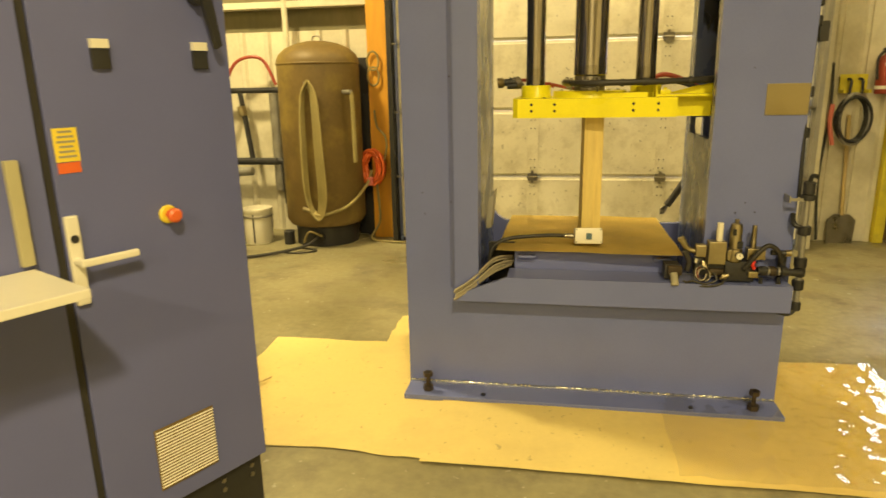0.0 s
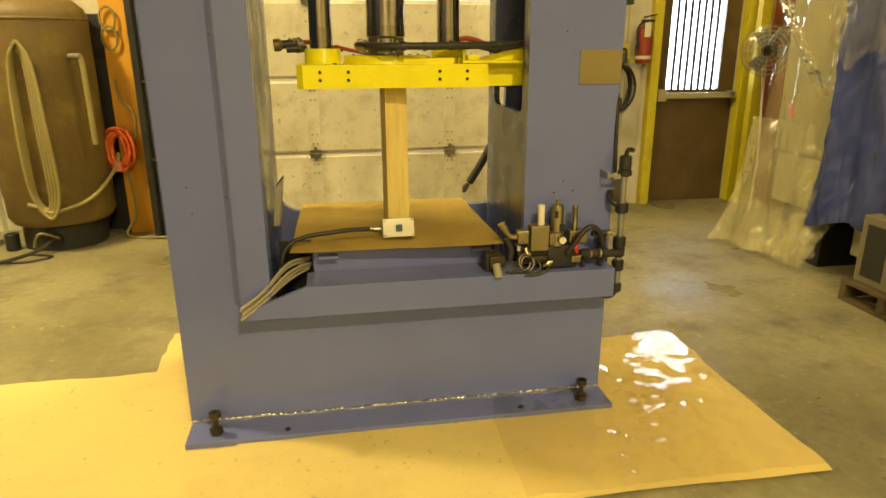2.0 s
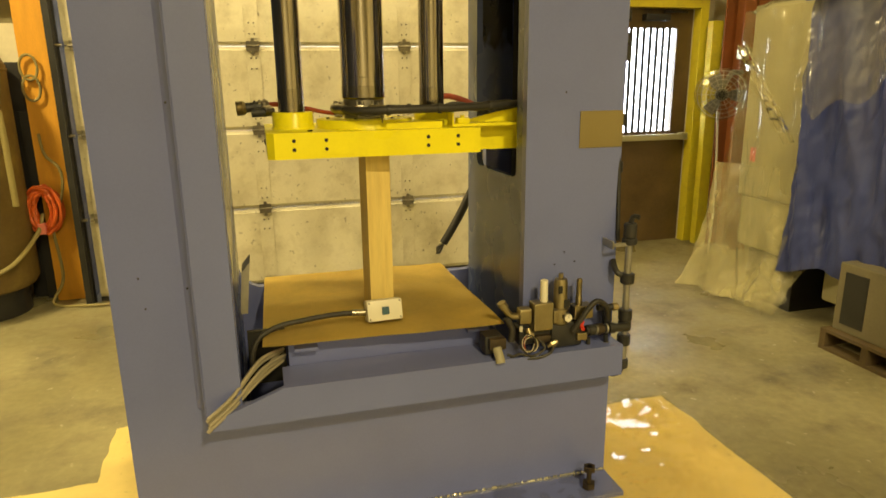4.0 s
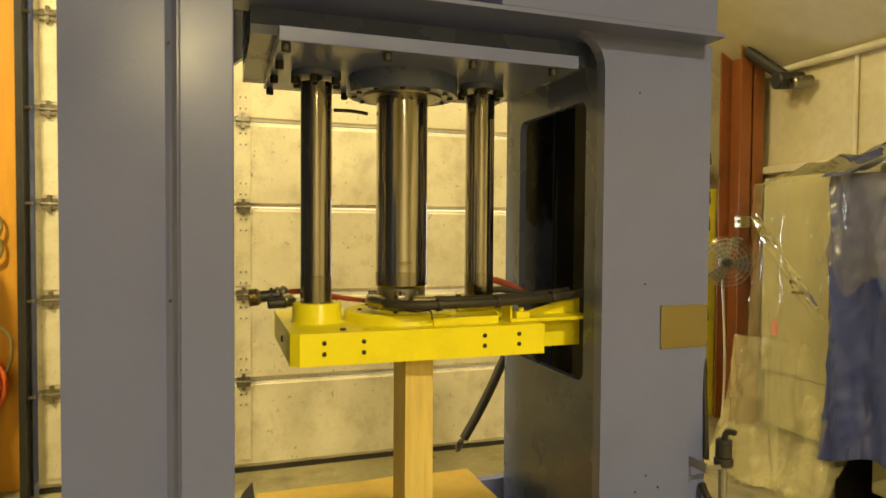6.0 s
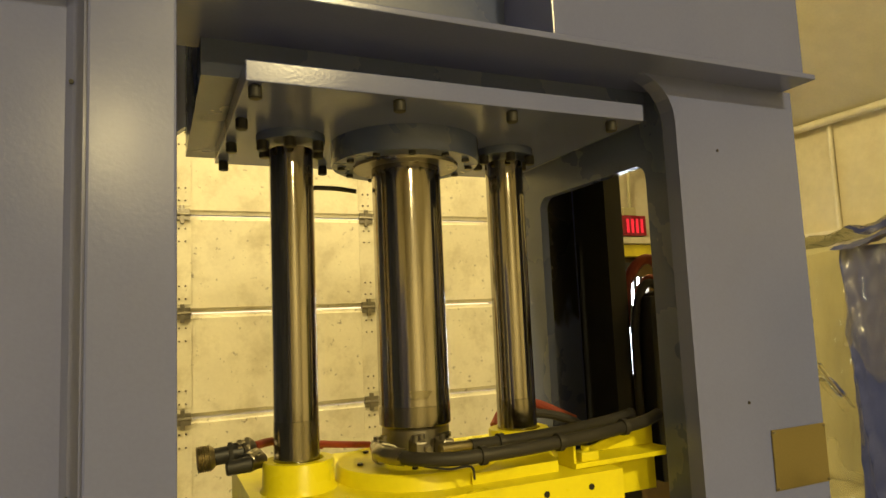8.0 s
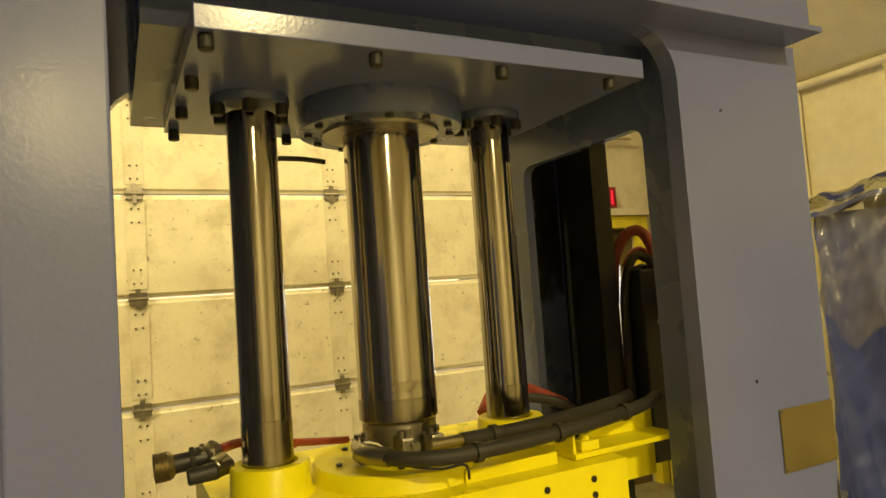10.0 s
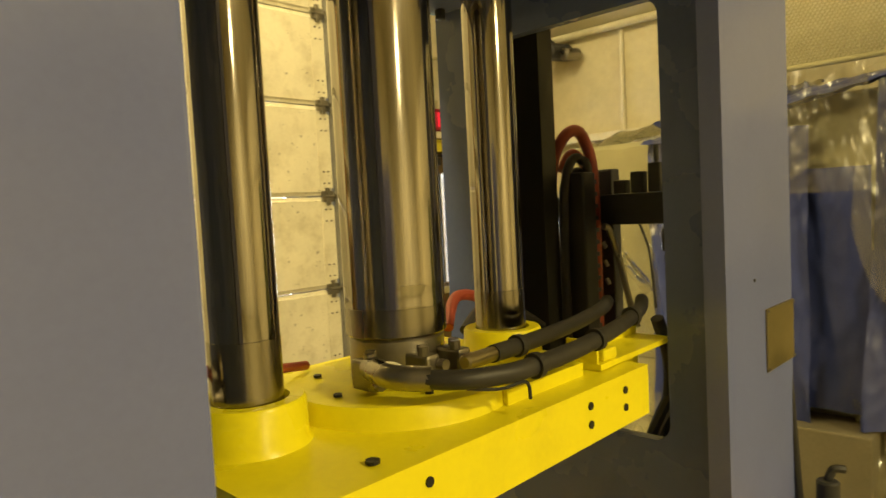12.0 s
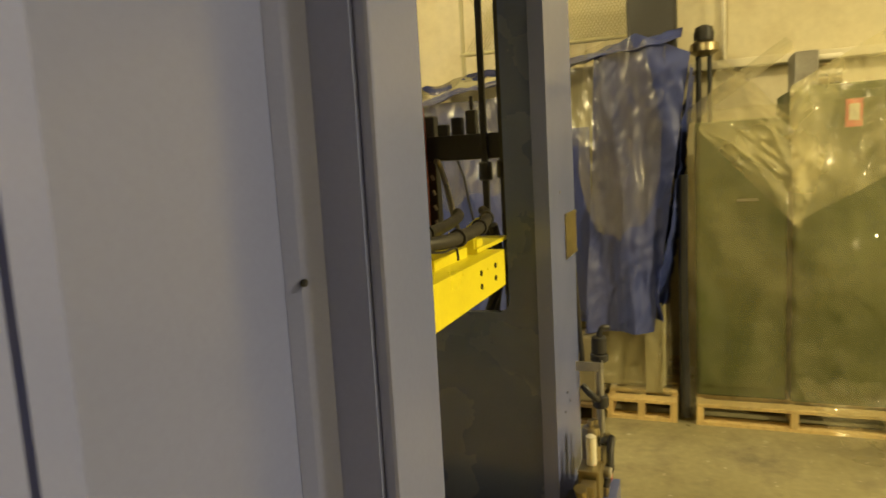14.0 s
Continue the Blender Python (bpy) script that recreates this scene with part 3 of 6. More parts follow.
part("main_ram", bm, CHROME, press, "polished steel ram with reflection streaks in its colour", True)
bm = bm_lathe(bmesh.new(), [(CR - 0.002, 1.5255), (CR + 0.0006, 1.528), (CR + 0.0006, 1.568), (CR, 1.5685)], 56, Matrix.Translation((CX, CY, 0)))
part("ram_sleeve", bm, SLEEVE, press, smooth=True)
bm = bm_lathe(bmesh.new(), [(0.0735, 1.45), (0.0735, 1.52), (0.07, 1.524)], 48, Matrix.Translation((CX, CY, 0)))
part("ram_collar", bm, STEEL, press, smooth=True)
for gx in (LX, RX):
    bm = bm_lathe(bmesh.new(), [(RR, 1.44), (RR, 2.12)], 40, Matrix.Translation((gx, CY, 0)))
    part("guide_rod", bm, CHROME, press, "polished steel guide rod", True)
    bm = bm_lathe(bmesh.new(), [(RR + 0.0005, 1.47), (RR + 0.0005, 1.56), (RR, 1.5605)], 40, Matrix.Translation((gx, CY, 0)))
    part("rod_sleeve", bm, SLEEVE, press, smooth=True)
    bm = bm_lathe(bmesh.new(), [(0.070, 2.132), (0.072, 2.135), (0.072, 2.15)], 32, Matrix.Translation((gx, CY, 0)))
    part("rod_flange", bm, PRESS_SHADED, press, smooth=True)
    for i in range(6):
        a = 2 * math.pi * (i + 0.3) / 6
        shared("cap_screw", bolt, press, gx + 0.066 * math.cos(a), CY + 0.062 * math.sin(a), 2.133)
part("limit_rod", tube([(0.09, 3.62, 2.075), (0.15, 3.62, 2.075), (0.2, 3.62, 2.07)], 0.006, 8), BLACK, press)

# moving platen
pl = part("moving_platen", prism([(-0.06, 3.234), (0.645, 3.234), (0.645, 3.76), (-0.083, 3.76), (-0.083, 3.258)], "z", 1.338, 1.424), YELLOW, press, "bright yellow moving platen")
bmesh_holes = piece_mesh("bolt_hole", rod((0, 0, 0), (0, 0.004, 0), 0.0062, 12), DEEP_BLACK)
for hx in (0.003, 0.108, 0.456, 0.563):
    for hz in (1.369, 1.398):
        shared("bolt_hole", bmesh_holes, press, hx, 3.2315, hz)
for hx, hy in ((0.06, 3.275),):
    shared("bolt_hole", bmesh_holes, press, hx, hy, 1.4255, Matrix.Rotation(radians(90), 4, "X") @ Matrix.Diagonal((1.4, 1, 1.4, 1)))
shared("bolt_hole", bmesh_holes, press, -0.0845, 3.45, 1.38, Matrix.Rotation(radians(90), 4, "Z") @ Matrix.Diagonal((1.5, 1, 1.5, 1)))
for gx, gz in ((LX, 1.482), (RX, 1.490)):
    bm = bm_lathe(bmesh.new(), [(0.08, 1.42), (0.072, 1.432), (0.071, gz - 0.004), (0.068, gz), (0.05, gz), (0.05, gz - 0.01)], 40, Matrix.Translation((gx + 0.003, CY, 0)))
    part("guide_boss", bm, YELLOW, press, smooth=True)
disc = bm_lathe(bmesh.new(), [(0.178, 1.42), (0.174, 1.428), (0.174, 1.450), (0.170, 1.455)], 64, Matrix.Translation((CX, CY, 0)))
part("ram_disc", disc, YELLOW, press, smooth=True)
for i in range(6):
    a = 2 * math.pi * (i + 0.15) / 6
    shared("bolt_hole", bmesh_holes, press, CX + 0.135 * math.cos(a), CY + 0.125 * math.sin(a), 1.4562, Matrix.Rotation(radians(90), 4, "X"))
part("wear_plate", prism([(0.32, 3.285), (0.52, 3.285), (0.56, 3.40), (0.56, 3.62), (0.40, 3.62)], "z", 1.424, 1.446), YELLOW, press)
arm = bmesh.new()
bm_prism(arm, [(0.555, 3.272), (0.83, 3.278), (0.83, 3.36), (0.555, 3.345)], "z", 1.426, 1.436)
bm_box(arm, 0.66, 0.83, 3.35, 3.36, 1.335, 1.4255)
bm_box(arm, 0.556, 0.562, 3.28, 3.34, 1.424, 1.475)
bm_prism(arm, [(0.60, 1.4365), (0.83, 1.4365), (0.83, 1.485), (0.74, 1.470)], "y", 3.352, 3.359)
part("hose_bracket", arm, YELLOW, press, "yellow welded angle bracket")
bm = bmesh.new()
bm_box(bm, 0.575, 0.62, 3.278, 3.315, 1.436, 1.456, 0.004)
bm_rod(bm, (0.597, 3.296, 1.456), (0.597, 3.296, 1.466), 0.009, 10)
part("hose_clamp", bm, YELLOW, press)

# hoses on the platen
front_hose = [(0.155, 3.345, 1.494), (0.20, 3.275, 1.490), (0.26, 3.242, 1.489), (0.314, 3.232, 1.490), (0.42, 3.236, 1.491), (0.55, 3.255, 1.492), (0.68, 3.285, 1.494), (0.78, 3.315, 1.497), (0.845, 3.345, 1.503)]
part("hydraulic_hose", tube(front_hose, 0.0135, 14), RUBBER, press, "thick black hydraulic hose", True)
back_hose = [(0.335, 3.322, 1.492), (0.41, 3.334, 1.489), (0.52, 3.345, 1.489), (0.64, 3.36, 1.492), (0.76, 3.385, 1.497), (0.82, 3.41, 1.50)]
part("hydraulic_hose", tube(back_hose, 0.0135, 14), RUBBER, press, "thick black hydraulic hose", True)
part("red_hose", tube([(0.07, 3.56, 1.49), (0.13, 3.6, 1.475), (0.22, 3.64, 1.458)], 0.008, 10), RED_HOSE, press)
part("red_hose", tube([(0.55, 3.62, 1.47), (0.62, 3.66, 1.52), (0.70, 3.66, 1.51), (0.80, 3.62, 1.46)], 0.012, 10), RED_HOSE, press, "red hydraulic hose")
part("hydraulic_hose", tube([(0.58, 3.60, 1.46), (0.66, 3.62, 1.49), (0.76, 3.6, 1.47), (0.82, 3.58, 1.43)], 0.012, 10), RUBBER, press)
part("hose_fitting", rod((0.265, 3.315, 1.494), (0.345, 3.323, 1.492), 0.0115, 14, 0.003), BRASS, press, "brass hose end", True)
part("hose_fitting", tube([(0.185, 3.30, 1.491), (0.155, 3.345, 1.494), (0.165, 3.40, 1.497)], 0.0165, 12), STEEL, press, smooth=True)
for qx, qy in ((0.175, 3.41), (0.245, 3.375), (0.30, 3.365)):
    bm = bm_box(bmesh.new(), qx - 0.013, qx + 0.013, qy - 0.02, qy + 0.03, 1.462, 1.505, 0.005)
    bm_rod(bm, (qx - 0.012, qy - 0.012, 1.505), (qx - 0.012, qy - 0.012, 1.518), 0.008, 10)
    bm_rod(bm, (qx + 0.01, qy - 0.022, 1.49), (qx + 0.01, qy - 0.034, 1.49), 0.008, 10)
    bm_rod(bm, (qx - 0.01, qy - 0.022, 1.475), (qx - 0.01, qy - 0.034, 1.475), 0.008, 10)
    bm_rod(bm, (qx + 0.01, qy + 0.012, 1.505), (qx + 0.01, qy + 0.012, 1.515), 0.008, 10)
    part("flange_clamp", bm, STEEL, press)
for qx, qy, qz in ((0.318, 3.232, 1.49), (0.412, 3.334, 1.489), (0.50, 3.246, 1.492), (0.70, 3.291, 1.495)):
    bm = bm_lathe(bmesh.new(), [(0.0135, -0.006), (0.018, -0.006), (0.018, 0.006), (0.0135, 0.006)], 18, Matrix.Translation((qx, qy, qz)) @ Matrix.Rotation(radians(90), 4, "Y"))
    part("tie_ring", bm, RUBBER, press)
part("tie_strap", tube([(0.21, 3.262, 1.478), (0.25, 3.24, 1.472), (0.29, 3.228, 1.474), (0.296, 3.226, 1.45)], 0.0025, 6), BLACK, press)
part("tie_strap", tube([(0.16, 3.36, 1.51), (0.19, 3.37, 1.50), (0.21, 3.36, 1.48)], 0.002, 6), WHITE, press)

# hydraulic coupling at the platen's side
for a, b, r, mt in (((-0.148, 3.50, 1.497), (-0.085, 3.50, 1.502), 0.017, BLACK), ((-0.125, 3.46, 1.480), (-0.075, 3.46, 1.484), 0.015, BLACK),
                    ((-0.102, 3.50, 1.501), (-0.068, 3.52, 1.506), 0.020, STEEL), ((-0.085, 3.47, 1.483), (-0.06, 3.50, 1.488), 0.020, STEEL), ((-0.095, 3.46, 1.482), (-0.05, 3.49, 1.484), 0.016, STEEL)):
    part("coupling", rod(a, b, r, 12, 0.003), mt, press, smooth=True)
bm = bm_lathe(bmesh.new(), [(0.016, 0.0), (0.024, 0.001)] + [(0.0262 - 0.0022 * (i % 2), 0.002 + 0.0022 * i) for i in range(12)] + [(0.022, 0.030), (0.018, 0.034)], 24, Matrix.Translation((-0.176, 3.50, 1.495)) @ Matrix.Rotation(radians(86), 4, "Y"))
part("coupling_ring", bm, BRASS, press, "knurled brass coupling ring", True)
for k, gx in enumerate((-0.112, -0.094, -0.078)):
    bm = bm_lathe(bmesh.new(), [(0.023, -0.004), (0.023, 0.004)], 6, Matrix.Translation((gx, 3.50 + 0.006 * k, 1.50 + 0.002 * k)) @ Matrix.Rotation(radians(88), 4, "Y"))
    part("hex_nut", bm, STEEL if k else BLACK, press)
part("red_hose", tube([(-0.062, 3.52, 1.507), (-0.02, 3.56, 1.505), (0.03, 3.59, 1.495), (0.10, 3.61, 1.475)], 0.009, 10), RED_HOSE, press, smooth=True)
# bed and front tray
part("bed", bx(-0.065, 0.662, 3.205, 3.84, 0.52, 0.722, 0.004), PRESS, press)
for tx in (0.0, 0.62):
    part("bed_tab", bx(tx - 0.045, tx + 0.035, 3.165, 3.205, 0.688, 0.7, 0.002), PRESS, press)
bm = bmesh.new()
bm_prism(bm, [(-0.318, 0.508), (1.137, 0.508), (1.137, 0.628), (-0.09, 0.628), (-0.318, 0.54)], "y", 3.03, 3.05)
bm_box(bm, -0.318, 1.137, 3.05, 3.119, 0.508, 0.53)
bm_box(bm, -0.09, 1.137, 3.05, 3.2, 0.60, 0.628, 0.003)
part("front_tray", bm, PRESS, press)
# black sheet in place of the shade in the recess beside the bed
part("side_recess", bx(-0.2, -0.07, 3.3, 3.32, 0.53, 0.73), DEEP_BLACK, press)
part("deflector", prism([(-0.215, 0.80), (-0.19, 0.80), (-0.17, 0.985), (-0.2, 0.95)], "y", 3.3, 3.42), GREY_METAL, press, "bent grey sheet metal deflector")
bolt2 = bmesh.new()
bm_rod(bolt2, (0, 0, 0.0), (0, 0, 0.095), 0.010, 12)
bm_lathe(bolt2, [(0.026, 0.002), (0.026, 0.026)], 6)
bm_lathe(bolt2, [(0.024, 0.075), (0.024, 0.095)], 6)
jb = piece_mesh("levelling_bolt", bolt2, RUSTY)
for jx in (-0.475, 1.035):
    shared("levelling_bolt", jb, press, jx, 3.05, 0.03)
for jx in (-0.2, 0.76):
    shared("bolt_hole", bmesh_holes, press, jx, 3.03, 0.0315, Matrix.Rotation(radians(90), 4, "X") @ Matrix.Diagonal((1.8, 1, 1.8, 1)))
weld = bmesh.new()
for i in range(180):
    wx = -0.578 + 1.72 * i / 179
    bmesh.ops.create_icosphere(weld, subdivisions=1, radius=0.0115, matrix=Matrix.Translation((wx, 3.146, 0.033)) @ Matrix.Diagonal((1.0, 0.8, 0.7 + 0.3 * random.random(), 1)))
WELD = material("weld_bead", (0.55, 0.56, 0.6), 0.12, 0.85, var=0.2, scale=40)
part("weld_bead", weld, WELD, press, "shiny weld bead along the base", True)
part("name_plate", bx(0.984, 1.153, 3.1455, 3.1495, 1.347, 1.476, 0.001), BRASS_PLATE, press, "blank brass name plate")
rivet = piece_mesh("rivet", rod((0, -0.002, 0), (0, 0.002, 0), 0.003, 8), STEEL)
for nx in (0.989, 1.148):
    for nz in (1.352, 1.471):
        shared("rivet", rivet, press, nx, 3.1445, nz)
for hx, hz, hy in ((0.900, 2.098, 3.1495), (0.928, 1.541, 3.1495), (0.942, 0.97, 3.1495), (0.905, 0.925, 3.1495), (0.985, 0.93, 3.1495), (-0.363, 2.115, 3.135), (-0.362, 1.531, 3.135), (-0.50, 1.0, 3.1495), (-0.36, 0.96, 3.135), (-0.49, 0.9, 3.1495)):
    shared("bolt_hole", bmesh_holes, press, hx, hy - 0.001, hz, Matrix.Diagonal((0.55, 1, 0.55, 1)))
part("cable_bundle", tube([(-0.10, 3.24, 0.66), (-0.16, 3.15, 0.632), (-0.25, 3.07, 0.585), (-0.325, 3.02, 0.545)], 0.008, 8), CABLE, press, "grey cable bundle")
for k in range(5):
    o = Vector((0.004 * (k % 3) - 0.004, -0.008 + 0.006 * (k % 2), 0.011 * (k - 2)))
    part("cable", tube([Vector(p) + o for p in ((-0.08, 3.25, 0.655), (-0.16, 3.15, 0.64 + 0.006 * k), (-0.25, 3.06, 0.59), (-0.328, 3.01, 0.545))], 0.006, 6), CABLE, press)

# air preparation set on the tray
air = thing("air_regulator_set", "brass and steel air regulator set mounted on the press", "pneumatic unit", (0.9, 3.1, 0.7))
part("block", bx(0.785, 0.858, 3.045, 3.100, 0.715, 0.816, 0.004), BRASS, air, "dull brass valve block")
part("silencer", bm_lathe(bmesh.new(), [(0.0135, 0.810)] + [(0.0128 + 0.0018 * (i % 2), 0.814 + 0.0053 * i) for i in range(16)] + [(0.010, 0.897)], 14, Matrix.Translation((0.830, 3.07, 0))), WHITE, air, "white ribbed silencer", smooth=True)
part("regulator", bm_lathe(bmesh.new(), [(0.026, 0.722), (0.032, 0.728), (0.032, 0.781), (0.0255, 0.785), (0.0255, 0.877), (0.022, 0.891), (0.009, 0.895), (0.009, 0.911)], 22, Matrix.Translation((0.899, 3.08, 0))), BRASS, air, "brass regulator bowl with sight slots", smooth=True)
part("sight_slot", bx(0.880, 0.895, 3.054, 3.058, 0.844, 0.871, 0.001), DEEP_BLACK, air)
part("sight_slot", bx(0.902, 0.925, 3.053, 3.058, 0.787, 0.818, 0.001), DEEP_BLACK, air)
part("filter", bm_lathe(bmesh.new(), [(0.0125, 0.784), (0.0125, 0.814), (0.0105, 0.818), (0.0105, 0.873), (0.0115, 0.875), (0.009, 0.885)], 16, Matrix.Translation((0.973, 3.08, 0))), BRASS, air, "slim brass filter", smooth=True)
part("block", bx(0.947, 1.021, 3.055, 3.105, 0.737, 0.787, 0.004), BRASS, air)
part("block", bx(0.865, 0.888, 3.055, 3.105, 0.731, 0.779, 0.004), BRASS, air)
gauge = part("gauge", rod((0.909, 3.055, 0.758), (0.909, 3.03, 0.758), 0.0165, 20, 0.003), STEEL, air, "small round pressure gauge", True)
part("dial", rod((0.909, 3.0295, 0.758), (0.909, 3.028, 0.758), 0.014, 20), WHITE, gauge)
part("needle", bx(0.9082, 0.9098, 3.0265, 3.0275, 0.758, 0.768), BLACK, gauge)
part("hex_nut", bx(0.733, 0.778, 3.050, 3.090, 0.744, 0.799, 0.006), BRASS, air)
part("elbow", tube([(0.734, 3.075, 0.767), (0.707, 3.075, 0.773), (0.690, 3.075, 0.794), (0.676, 3.075, 0.814)], 0.0125, 12), BRASS, air, smooth=True)
part("coupler", tube([(0.685, 3.075, 0.804), (0.675, 3.075, 0.816), (0.670, 3.075, 0.826)], 0.0155, 12), BRASS, air, smooth=True)
part("air_hose", tube([(0.939, 3.050, 0.697), (0.965, 3.040, 0.744), (0.997, 3.040, 0.786), (1.028, 3.040, 0.806), (1.068, 3.050, 0.779), (1.091, 3.070, 0.725)], 0.0105, 10), RUBBER, air, smooth=True)
part("elbow", tube([(1.045, 3.070, 0.769), (1.088, 3.070, 0.768), (1.114, 3.065, 0.768)], 0.012, 10), BLACK, air, smooth=True)
part("plug", tube([(1.103, 3.065, 0.768), (1.123, 3.065, 0.769)], 0.0145, 12), BRASS, air, smooth=True)
part("back_plate", bx(1.089, 1.123, 3.100, 3.115, 0.651, 0.763, 0.004), BLACK, air)
part("valve_body", bx(0.860, 0.984, 3.060, 3.130, 0.634, 0.728, 0.01), BLACK, air, smooth=True)
part("valve_body", bx(0.739, 0.861, 3.070, 3.140, 0.655, 0.722, 0.008), BLACK, air, smooth=True)
part("supply_pipe", tube([(0.994, 3.060, 0.690), (1.061, 3.065, 0.686), (1.179, 3.075, 0.679)], 0.0165, 14), BLACK, air, smooth=True)
part("union_nut", tube([(1.005, 3.062, 0.688), (1.029, 3.064, 0.687)], 0.0215, 12), BLACK, air, smooth=True)
part("union_nut", tube([(1.041, 3.062, 0.688), (1.065, 3.064, 0.687)], 0.0215, 12), RUSTY, air, smooth=True)
part("union_nut", tube([(1.088, 3.062, 0.687), (1.112, 3.064, 0.686)], 0.0215, 12), BLACK, air, smooth=True)
part("clamp_band", tube([(1.035, 3.063, 0.688), (1.042, 3.063, 0.687)], 0.0195, 14), GREY_METAL, air, smooth=True)
part("clamp_band", tube([(1.077, 3.063, 0.687), (1.084, 3.063, 0.687)], 0.0195, 14), GREY_METAL, air, smooth=True)
part("tee", bx(0.956, 0.997, 3.045, 3.075, 0.658, 0.687, 0.005), BRASS, air)
part("air_hose", tube([(0.977, 3.045, 0.701), (0.968, 3.040, 0.721), (0.974, 3.045, 0.735)], 0.0075, 8), RED, air, smooth=True)
part("drain", tube([(1.015, 3.075, 0.653), (1.017, 3.075, 0.633), (1.018, 3.075, 0.615)], 0.009, 10), BLACK, air, smooth=True)
part("drain_nut", tube([(1.017, 3.075, 0.624), (1.018, 3.075, 0.613)], 0.0125, 6), BRASS, air)
part("drain", tube([(1.088, 3.075, 0.659), (1.089, 3.075, 0.638), (1.090, 3.075, 0.619)], 0.009, 10), BLACK, air, smooth=True)
part("drain_nut", tube([(1.090, 3.075, 0.629), (1.090, 3.075, 0.618)], 0.0125, 6), BRASS, air)
part("valve_body", bx(0.610, 0.677, 3.070, 3.140, 0.635, 0.704, 0.006), BLACK, air, smooth=True)
part("valve_cap", bx(0.621, 0.683, 3.050, 3.080, 0.657, 0.700, 0.006), RUSTY, air, smooth=True)
part("solenoid", tube([(0.646, 3.050, 0.667), (0.649, 3.030, 0.642), (0.650, 3.020, 0.622)], 0.0165, 14), GREYTAN, air, "greasy grey solenoid", smooth=True)
part("knob", tube([(0.737, 3.050, 0.739), (0.734, 3.045, 0.720)], 0.0065, 8), PALE_WIRE, air, smooth=True)
part("elbow", tube([(0.766, 3.060, 0.725), (0.772, 3.050, 0.703), (0.782, 3.050, 0.702)], 0.0125, 10), BRASS, air, smooth=True)
part("elbow", tube([(0.839, 3.045, 0.652), (0.853, 3.040, 0.663), (0.873, 3.040, 0.670)], 0.0085, 10), BRASS, air, smooth=True)
part("union_nut", tube([(0.850, 3.040, 0.661), (0.864, 3.040, 0.666)], 0.0125, 8), BRASS, air, smooth=True)
part("wire", tube([(0.780, 3.030, 0.676), (0.772, 3.030, 0.651), (0.753, 3.030, 0.647), (0.737, 3.030, 0.667), (0.736, 3.030, 0.696), (0.751, 3.030, 0.712), (0.770, 3.030, 0.703)], 0.0021, 6), PALE_WIRE, air, smooth=True)
part("wire", tube([(0.787, 3.036, 0.651), (0.768, 3.036, 0.640), (0.747, 3.036, 0.653), (0.739, 3.036, 0.680), (0.751, 3.036, 0.700), (0.773, 3.036, 0.699), (0.789, 3.036, 0.677)], 0.0021, 6), BLACK, air, smooth=True)
part("wire", tube([(0.784, 3.042, 0.644), (0.759, 3.042, 0.649), (0.743, 3.042, 0.671), (0.750, 3.042, 0.694), (0.773, 3.042, 0.700), (0.796, 3.042, 0.684), (0.801, 3.042, 0.659)], 0.0021, 6), BRASS, air, smooth=True)
part("wire", tube([(0.751, 3.030, 0.644), (0.729, 3.030, 0.665), (0.728, 3.030, 0.694), (0.749, 3.030, 0.709), (0.777, 3.030, 0.699), (0.790, 3.030, 0.671), (0.778, 3.030, 0.646)], 0.0021, 6), BLACK, air, smooth=True)
part("wire", tube([(0.749, 3.036, 0.657), (0.742, 3.036, 0.683), (0.752, 3.036, 0.704), (0.772, 3.036, 0.703), (0.786, 3.036, 0.681), (0.784, 3.036, 0.655), (0.767, 3.036, 0.644)], 0.0021, 6), RED_HOSE, air, smooth=True)
part("wire", tube([(0.747, 3.042, 0.667), (0.753, 3.042, 0.690), (0.773, 3.042, 0.696), (0.793, 3.042, 0.681), (0.798, 3.042, 0.656), (0.783, 3.042, 0.640), (0.760, 3.042, 0.645)], 0.0021, 6), PALE_WIRE, air, smooth=True)
part("wire", tube([(0.730, 3.030, 0.697), (0.749, 3.030, 0.712), (0.774, 3.030, 0.703), (0.786, 3.030, 0.675), (0.776, 3.030, 0.650), (0.751, 3.030, 0.648), (0.731, 3.030, 0.669)], 0.0021, 6), BLACK, air, smooth=True)
part("cable_loop", tube([(0.690, 3.060, 0.631), (0.735, 3.040, 0.620), (0.796, 3.030, 0.620), (0.843, 3.030, 0.633), (0.865, 3.050, 0.653)], 0.006, 8), RUBBER, air, smooth=True)
part("cable_loop", tube([(0.680, 3.050, 0.612), (0.723, 3.030, 0.642), (0.776, 3.030, 0.629), (0.826, 3.040, 0.650), (0.801, 3.060, 0.689)], 0.005, 8), RUBBER, air, smooth=True)
part("valve_body", bx(0.794, 0.857, 3.050, 3.100, 0.662, 0.693, 0.01), RUSTY, air, smooth=True)
part("air_hose", tube([(0.689, 3.070, 0.768), (0.711, 3.070, 0.721), (0.706, 3.070, 0.676)], 0.012, 10), RUBBER, air, smooth=True)

